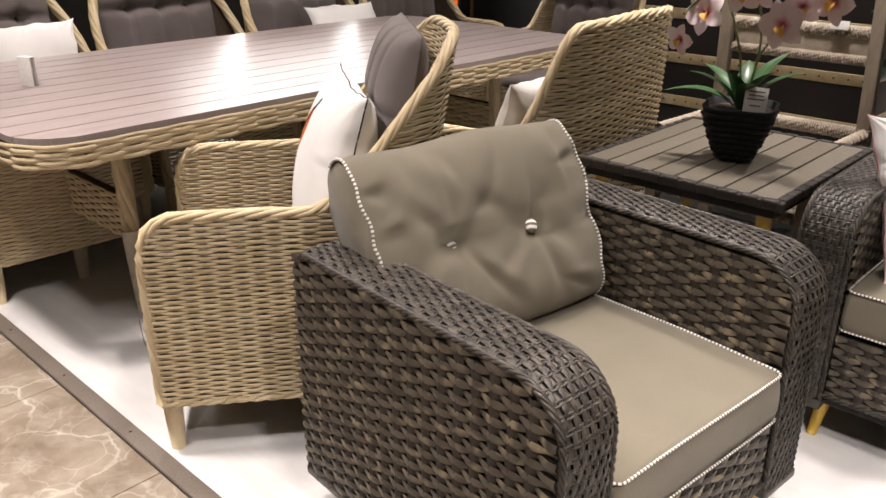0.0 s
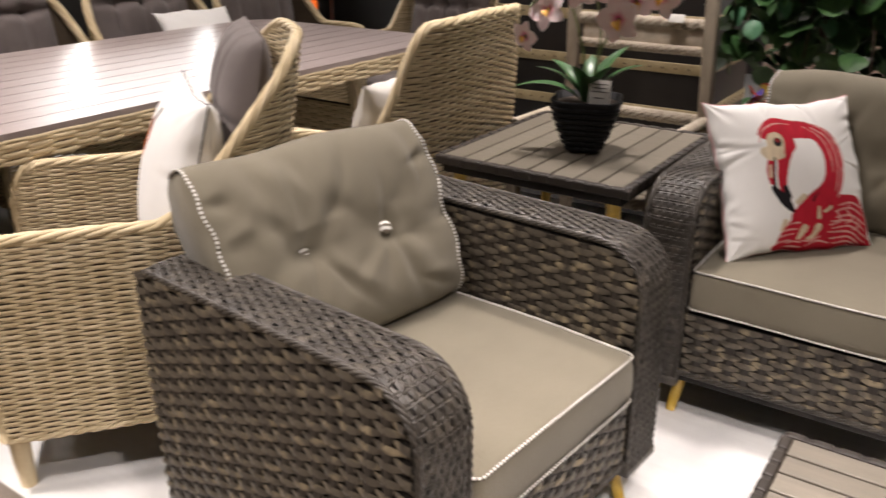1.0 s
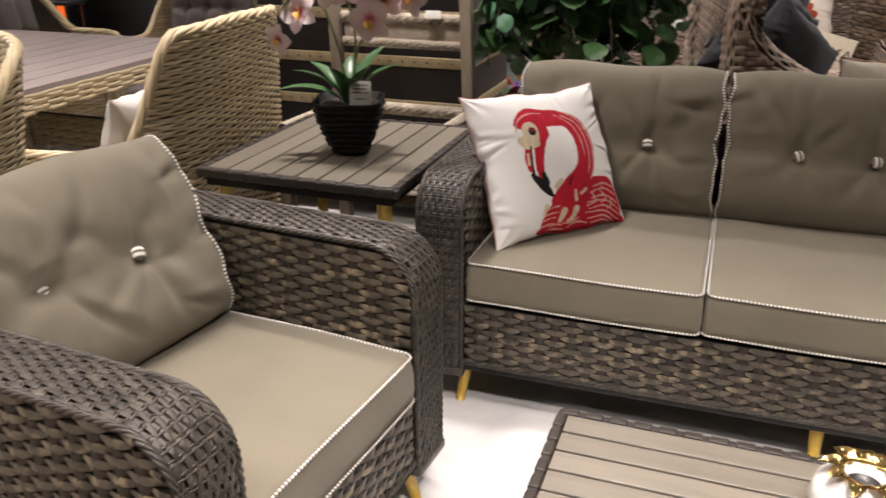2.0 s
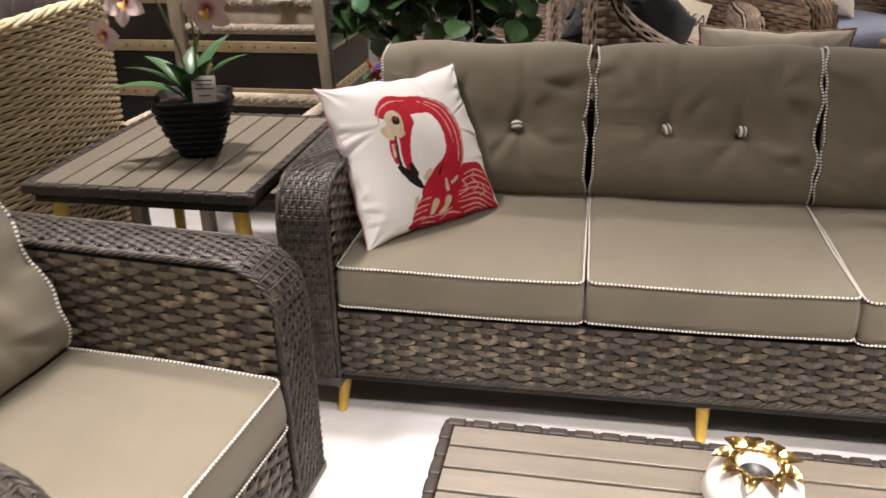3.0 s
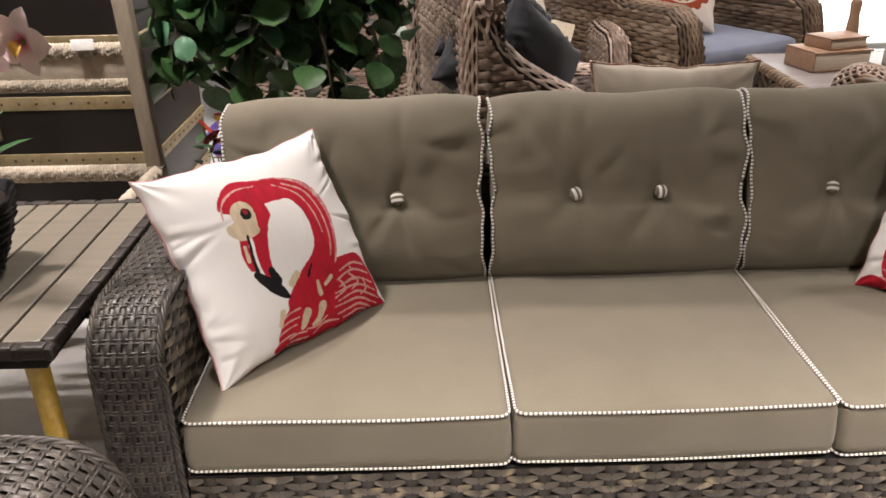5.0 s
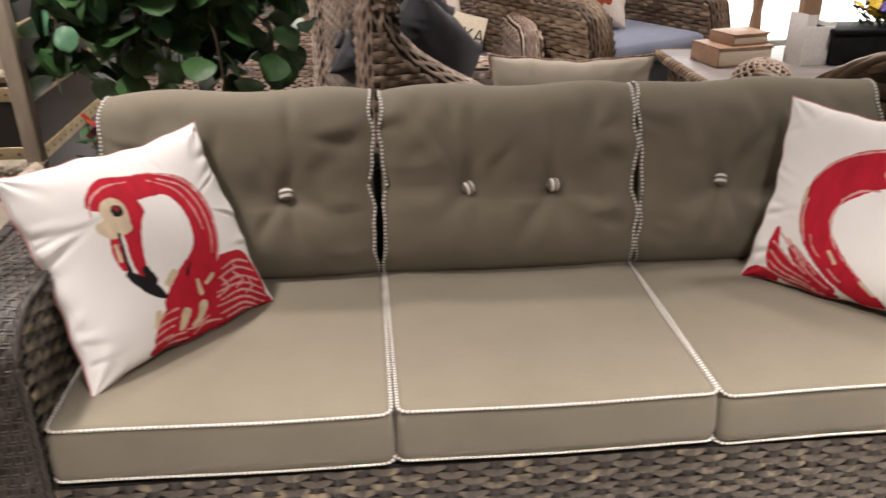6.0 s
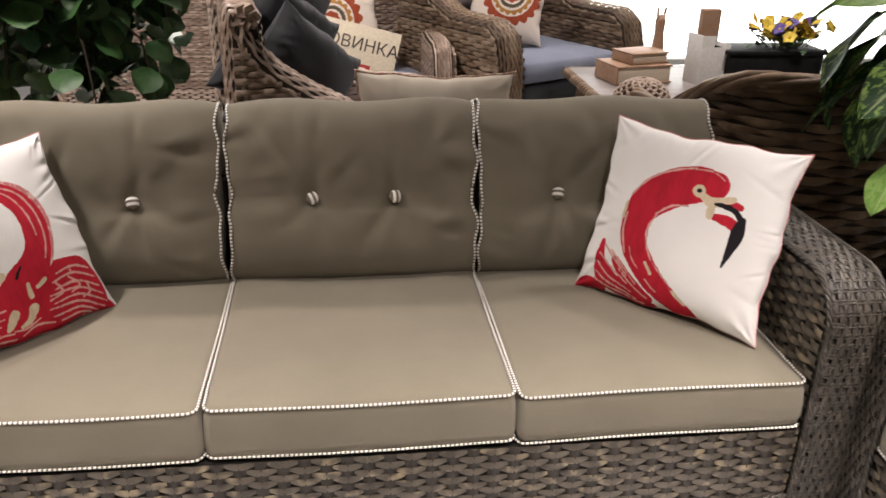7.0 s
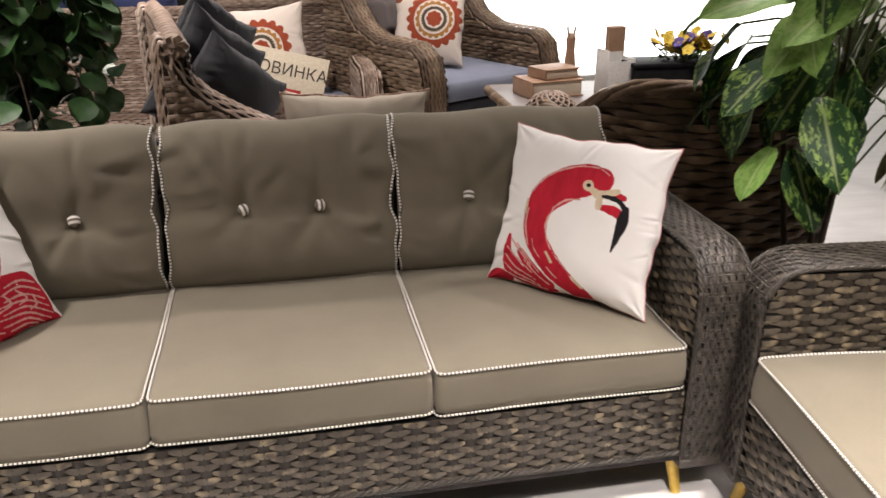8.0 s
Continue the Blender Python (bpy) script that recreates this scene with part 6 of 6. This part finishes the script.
LOVE = pose(0.896, 3.74, 0, 0, 0, 101)
rolled_seat("wicker_loveseat", LOVE, 1.10, 0.95, 0.15, [(0.0, 0.06), (-0.01, 0.30), (0.0, 0.48), (0.05, 0.57), (0.15, 0.61), (0.35, 0.63), (0.50, 0.68), (0.64, 0.765), (0.735, 0.815), (0.82, 0.87), (0.88, 0.93), (0.915, 1.00), (0.935, 1.045), (0.955, 1.05), (0.965, 0.98), (0.965, 0.08)], LILAC_WICKER, "greyed brown wicker loveseat with a high woven back", "sofa", 0.0165, 0.036, 1.03, LILAC_WICKER)
seatpad = thing("seat_cushion", LOVE @ pose(0, 0.44, 0.335), "blue-grey seat cushion on the wicker loveseat", "cushion")
ringp = rounded_rect(0.98, 0.80, 0.06)
lev = [(0.9, 0.0), (1.0, 0.01), (1.015, 0.05), (1.0, 0.09), (0.95, 0.10), (0.5, 0.112), (0.1, 0.114)]
SEATV = np.array([[(x * k, y * k, z) for x, y in ringp] for k, z in lev]).reshape(-1, 3)
SEATF = [q[::-1] for q in grid_faces(len(lev), len(ringp), False, True)] + [tuple(range(len(ringp)))[::-1], tuple((len(lev) - 1) * len(ringp) + k for k in range(len(ringp)))]
link("cover", SEATV, SEATF, BLUEGREY, seatpad)
throw_pillow(axes((0.205, 3.29, 0.775), (0.50, 0.42, -0.50), (0.40, 0.30, 0.80)), 0.36, 0.42, 0.24, CHARCOAL, "charcoal pillow slumped against the loveseat's side", 41, None, 70)
throw_pillow(axes((0.14, 3.47, 0.85), (0.46, 0.45, -0.45), (0.42, 0.26, 0.85)), 0.36, 0.42, 0.20, CHARCOAL, "charcoal pillow leaning behind another on the loveseat", 42, None, 70)
throw_pillow(axes((0.13, 3.66, 0.90), (0.42, 0.55, -0.40), (0.42, 0.22, 0.88)), 0.36, 0.40, 0.18, CHARCOAL, "charcoal pillow upright in the loveseat's corner", 45, None, 70)
throw_pillow(pose(0.63, 3.10, 0.645, -10, 0, -4), 0.48, 0.44, 0.13, LINEN, "linen pillow with a patterned edge on the loveseat", 43, None, 50, surface("braid", (0.20, 0.05, 0.035), (0.50, 0.40, 0.30), 0.8, 70), "", 0.0045)
RUST, OCHRE = (0.36, 0.07, 0.03), (0.45, 0.22, 0.06)


def rosette(r0, r1, lobes, cx, cz):
    def fn(x, z):
        r, a = np.hypot(x - cx, z - cz), np.arctan2(z - cz, x - cx)
        return np.minimum(r1 * (0.86 + 0.14 * np.abs(np.cos(lobes * a / 2))) - r, r - r0)
    return fn


FLORAL = print_material("rosette_print", [("outer", RUST, None), ("mid", OCHRE, None), ("ring", (0.10, 0.08, 0.05), None), ("heart", RUST, None), ("corner", (0.30, 0.10, 0.05), None)], (0.74, 0.66, 0.58))
fl = {"outer": rosette(0.118, 0.168, 18, 0.04, 0.045), "mid": rosette(0.086, 0.112, 18, 0.04, 0.045), "ring": rosette(0.055, 0.078, 30, 0.04, 0.045), "heart": rosette(0.0, 0.046, 8, 0.04, 0.045), "corner": rosette(0.0, 0.075, 6, -0.21, 0.21)}
throw_pillow(axes((0.262, 5.10, 0.655), (0.97, -0.1, 0.10), (-0.10, 0.25, 0.95)), 0.56, 0.56, 0.18, FLORAL, "cream pillow printed with a rust rosette in the wicker armchair", 44, fl, 90)


def text_mesh(body, size, material, parent, m):
    c = bpy.data.curves.new("lettering", "FONT")
    c.body, c.size, c.align_x, c.align_y, c.extrude = body, size, "CENTER", "CENTER", 0.0006
    o = bpy.data.objects.new("lettering", c)
    scene.collection.objects.link(o)
    bpy.context.view_layer.update()
    me = bpy.data.meshes.new_from_object(o.evaluated_get(bpy.context.evaluated_depsgraph_get()))
    bpy.data.objects.remove(o)
    me.materials.clear()
    me.materials.append(material)
    k = new("lettering", me)
    k.parent, k.matrix_basis = parent, m
    return k


sign = thing("sale_sign", axes((0.40, 4.90, 0.575), (0.96, -0.10, 0.02), (0.03, 0.28, 0.96)) @ pose(0, 0, 0, 0, 14, 0), "cream card sign with black lettering propped in the wicker armchair", "sign")
link("board", *box(0, 0, 0, 0.42, 0.004, 0.297, 0.001), CARD, sign)
text_mesh("НОВИНКА", 0.086, INK, sign, pose(0.0, -0.0032, 0.05, 90))
link("red_patch", *box(0.02, -0.003, -0.075, 0.14, 0.002, 0.07, 0.0005), RED_INK, sign)
for z in (-0.062, -0.088):
    link("print_bar", *box(0.02, -0.0046, z, 0.10, 0.0008, 0.011, 0), CARD, sign)


def high_back(m, w, h, label):
    """A high-backed wicker sofa seen from behind: its woven rear at y = 0, facing +y."""
    t = thing("wicker_sofa", m, label, "sofa", "high-backed wicker sofas")
    back = link("back", *box(0, 0.07, (h + 0.1) / 2, w - 0.03, 0.10, h - 0.12, 0.02), BROWN_CORE, t, "woven greyed brown back")

    def rear(u, v):
        return np.stack([u - w / 2, 0.012 - 0.03 * (v - 0.5), v], 1), np.tile((0.0, -1.0, 0.0), (len(u), 1))
    link("rear_weave", *weave(rear, 0.10, h, 0.0135, lambda v: (0, w), 0.032, 0.0034, 0.0022, 5, 0.3, 0.25, 0.86), LILAC_WICKER, back)
    link("crest", *rope([(-w / 2, 0.03, 0.10), (-w / 2, 0.03, h), (w / 2, 0.03, h), (w / 2, 0.03, 0.10)], 0.024, 4, 0.16, 5), LILAC_WICKER, t, "twisted crest rail")
    for x in (-w / 2 + 0.06, w / 2 - 0.06):
        link("arm", *box(x, 0.45, 0.36, 0.12, 0.70, 0.52, 0.04), LILAC_WICKER, t, "wicker arm")
    link("seat", *box(0, 0.45, 0.26, w - 0.26, 0.70, 0.30, 0.03), LILAC_WICKER, t)
    for x in (-w / 2 + 0.06, w / 2 - 0.06):
        for y in (0.06, 0.74):
            link("leg", *tube(np.array([(x, y, 0.12), (x, y, 0.0)]), 0.025, 10), BROWN_CORE, t)
    return t


high_back(pose(-0.60, 5.42, 0), 1.28, 0.885, "high greyed wicker sofa with its woven back turned")
throw_pillow(pose(-0.45, 5.62, 0.83, 20), 0.58, 0.42, 0.18, DENIM, "blue pillow showing over the turned sofa back", 47, None, 40)
throw_pillow(pose(-1.02, 5.62, 0.83, 20), 0.54, 0.42, 0.18, DENIM, "blue pillow showing over the turned sofa back", 48, None, 40)
FACING = pose(0.47, 4.74, 0, 0, 0, 3)
rolled_seat("wicker_armchair", FACING, 0.86, 0.80, 0.11, [(0.0, 0.06), (-0.01, 0.30), (0.0, 0.50), (0.04, 0.60), (0.12, 0.64), (0.30, 0.64), (0.55, 0.66), (0.72, 0.70), (0.78, 0.70), (0.795, 0.60), (0.80, 0.08)], LILAC_WICKER, "greyed wicker armchair with a tall back holding a sign", "armchair", 0.0150, 0.034, 1.18)
facing_pad = thing("seat_cushion", FACING @ pose(0, 0.37, 0.330), "blue-grey seat cushion in the tall wicker armchair", "cushion")
link("cover", SEATV * np.array([0.64, 0.86, 0.9]), SEATF, BLUEGREY, facing_pad)

EASY = pose(1.545, 4.90, 0, 0, 0, 30)
rolled_seat("wicker_armchair", EASY, 1.04, 0.90, 0.16, [(0.0, 0.06), (-0.02, 0.30), (-0.015, 0.58), (0.02, 0.70), (0.10, 0.755), (0.24, 0.755), (0.42, 0.76), (0.58, 0.82), (0.68, 0.92), (0.78, 1.06), (0.83, 1.13), (0.87, 1.13), (0.90, 1.08), (0.905, 0.95), (0.905, 0.08)], BROWN_WICKER, "brown wicker armchair with rolled arms and blue-grey cushion", "armchair", 0.021, 0.055)
pad = thing("seat_cushion", EASY @ pose(0, 0.39, 0.44), "blue-grey seat cushion in the wicker armchair", "cushion")
link("cover", SEATV * np.array([0.72, 0.93, 1.1]), SEATF, BLUEGREY, pad)
link("base_cushion", SEATV * np.array([0.72, 0.93, 1.05]) - np.array([0, 0, 0.112]), SEATF, CHARCOAL, pad, "charcoal lower cushion")
tufted_back(EASY @ pose(0, 0.74, 0.55, -12), 0.70, 0.58, "charcoal tufted back cushion in the wicker armchair").children[0].data.materials[0] = CHARCOAL
throw_pillow(EASY @ pose(-0.10, 0.46, 0.77, -20, 0, -50), 0.42, 0.42, 0.15, FLORAL, "cream pillow with brown print in the wicker armchair", 49, fl, 60)

# low table with books, bag and planter
LT = thing("low_table", pose(2.08, 4.40, 0), "low wicker table with a greyed wooden top", "table")
link("top", *box(0, 0, 0.527, 1.24, 0.70, 0.025, 0.006), GREY_WOOD, LT)
link("edge", *rope([(-0.62, -0.35, 0.515), (0.62, -0.35, 0.515), (0.62, 0.35, 0.515), (-0.62, 0.35, 0.515), (-0.62, -0.34, 0.515)], 0.025, 4, 0.15, 5), BROWN_WICKER, LT)
for x in (-0.55, 0.55):
    for y in (-0.29, 0.29):
        link("leg", *rope([(x, y, 0.51), (x, y, 0.0)], 0.03, 4, 0.2, 5), BROWN_WICKER, LT)


def book(m, w, d, h, label):
    t = thing("book", m, label, "book", "stacked books")
    link("cover", *merged(box(0, 0, 0.004, w, d, 0.008, 0.002), box(0, 0, h - 0.004, w, d, 0.008, 0.002), box(-w / 2 + 0.004, 0, h / 2, 0.008, d, h, 0.002)), BOOKWOOD, t)
    link("page_block", *box(0.002, 0, h / 2, w - 0.02, d - 0.014, h - 0.014, 0.001), PAGES, t)


book(pose(1.70, 4.45, 0.5415, 0, 0, 12), 0.29, 0.21, 0.085, "thick brown book box lying on the low table")
book(pose(1.73, 4.46, 0.6275, 0, 0, 18), 0.21, 0.16, 0.05, "smaller brown book on top of the stack")
bagp = thing("paper_bag", pose(2.03, 4.40, 0.5405, 0, 0, 10), "open white paper bag on the low table", "bag")
link("paper", *merged(box(-0.075, 0, 0.11, 0.004, 0.12, 0.23, 0.001), box(0.075, 0, 0.09, 0.004, 0.12, 0.18, 0.001), box(0, -0.06, 0.085, 0.15, 0.004, 0.17, 0.001), box(0, 0.06, 0.10, 0.15, 0.004, 0.20, 0.001)), PAPER, bagp)
block = thing("wooden_block", pose(2.06, 4.50, 0.5405), "upright wooden block ornament beside the bag", "ornament")
link("block", *box(0, 0, 0.16, 0.09, 0.05, 0.32, 0.006), BOOKWOOD, block)
carve = thing("carved_ornament", pose(1.86, 4.60, 0.5405), "slim carved brown wooden ornament with two prongs", "ornament")
link("body", *merged(lathe([(0.001, 0), (0.05, 0), (0.045, 0.05), (0.03, 0.12), (0.022, 0.2), (0.026, 0.25), (0.015, 0.275), (0.001, 0.28)], 16), tube(np.array([(-0.014, 0, 0.26), (-0.02, 0, 0.31)]), 0.006, 6), tube(np.array([(0.014, 0, 0.26), (0.02, 0, 0.31)]), 0.006, 6)), BOOKWOOD, carve)
trough = thing("planter", pose(2.33, 4.42, 0.5405), "black planter trough with flowers on the low table", "planter")
link("body", *merged(box(0, 0, 0.075, 0.46, 0.20, 0.15, 0.012), box(0, 0, 0.15, 0.48, 0.22, 0.02, 0.006)), BLACK_POT, trough)
posy(pose(2.42, 4.42, 0.66), "yellow and violet flowers in the black planter", (YELLOW_P, PURPLE_P, YELLOW_P, YELLOW_P, PURPLE_P), 84, 0.080, 9, 0.12)

DEEP = pose(1.88, 3.68, 0, 0, 0, 180)
tub_chair("wicker_armchair", DEEP, 0.92, 0.86, 0.40, 0.68, 0.885, 0.08, 0.026, 0.075, DEEP_WICKER, BROWN_CORE, "dark brown thick-stranded wicker armchair turned away", "armchair", (0.26, 0.36), 0.05, 0.030, 0.08, 0.0, "", True, True, 0.36, 0.36)


def lattice_knob(parent, r):
    """A woven dome over the front of an arm: two sets of strands winding against each other."""
    link("arm_knob", *lathe([(r * 0.93 * math.cos(a), r * 0.8 * math.sin(a)) for a in np.linspace(0, 1.55, 8)], 20), BROWN_CORE, parent, "woven dome on the arm")
    for turn in (-1, 1):
        for k in range(14):
            a = np.linspace(0, 1.5, 14)
            th = 2 * math.pi * k / 14 + turn * 1.3 * a
            link("dome_strand", *tube(np.stack([r * np.cos(a) * np.cos(th), r * np.cos(a) * np.sin(th), r * 0.86 * np.sin(a)], 1), 0.006, 5), LILAC_WICKER, parent)


for x in (-0.42, 0.42):
    knob = thing("arm_cover", DEEP @ pose(x, 0.04, 0.635), "pale woven dome over the end of the dark wicker arm", "arm cover")
    lattice_knob(knob, 0.105)

# ---- far end of the dining area ----
HEAD = pose(-2.75, 3.62, 0, 0, 0, 4)
copy_thing(near_chair, HEAD)["label"] = "pale beige wicker dining chair at the table's head"
dining_seat(HEAD @ pose(0, 0.30, 0.372))
tufted_back(HEAD @ pose(0, 0.50, 0.44, -16), 0.52, 0.56, "grey tufted back cushion on the chair at the table's head")
console = thing("console_cabinet", pose(-4.45, 4.75, 0), "low black cabinet behind the dining chairs", "cabinet")
link("body", *box(0, 0, 0.245, 1.3, 0.45, 0.41, 0.008), BLACK, console)
link("top", *box(0, 0, 0.46, 1.34, 0.48, 0.025, 0.005), BLACK, console)
for x in (-0.6, 0.6):
    link("foot", *box(x, 0, 0.02, 0.06, 0.40, 0.04, 0.004), BLACK, console)
lantern = thing("lantern", pose(-4.25, 4.62, 0.4735), "black lantern with a glowing orange pane", "lantern")
link("frame", *merged(*[box(x, y, 0.13, 0.018, 0.018, 0.26, 0.002) for x in (-0.09, 0.09) for y in (-0.07, 0.07)], box(0, 0, 0.012, 0.21, 0.17, 0.024, 0.003), box(0, 0, 0.262, 0.22, 0.18, 0.02, 0.003), box(0, -0.07, 0.13, 0.014, 0.012, 0.24, 0.002)), BLACK, lantern, "", False)
link("pane", *box(0, -0.06, 0.137, 0.16, 0.004, 0.22, 0), glow("orange_light", (1.0, 0.16, 0.02), 0.9), lantern, "glowing orange pane", False)

# ---- ornament on the coffee table ----
orn = thing("crown_vase", pose(0.385, 1.47, 0.2945), "round white ceramic vase with a gold crown rim", "vase")
link("body", *lathe([(0.001, 0.0), (0.04, 0.0), (0.07, 0.02), (0.085, 0.055), (0.078, 0.09), (0.055, 0.115), (0.042, 0.125), (0.036, 0.12), (0.03, 0.10)], 30), CERAMIC, orn)
link("mouth", *lathe([(0.001, 0.095), (0.036, 0.10), (0.037, 0.122)], 20), BLACK, orn)
for k in range(9):
    v, f, _ = leaf_mesh(0.042, 0.034, 0.5, 0.5, 7)
    o = link("gold_petal", v, f, GOLD, orn, "shiny gold petal")
    o.matrix_basis = pose(0, 0, 0.118, 0, 0, 40 * k) @ pose(0, 0.034, 0, 18 + 8 * (k % 2))
link("gold_ring", *tube(np.array([(0.040 * math.cos(a), 0.040 * math.sin(a), 0.122) for a in np.linspace(0, 2 * math.pi, 30, endpoint=False)]), 0.005, 7, True), GOLD, orn)

# ---- marble tiles ----
random.seed(2)
tile_v, tile_f = box(0, 0, -0.01, 0.597, 0.597, 0.02, 0.0015, 1)
tile_mesh = None
for i in range(-7, 13):
    for j in range(-6, 1):
        if tile_mesh is None:
            o = link("tile", tile_v, tile_f, MARBLE, marble, "", False)
            tile_mesh = o.data
        else:
            o = new("tile", tile_mesh)
            o.parent = marble
        o.location = (-2.29 + 0.3 + 0.6 * i, 0.74 - 0.3 + 0.6 * j, 0.0)
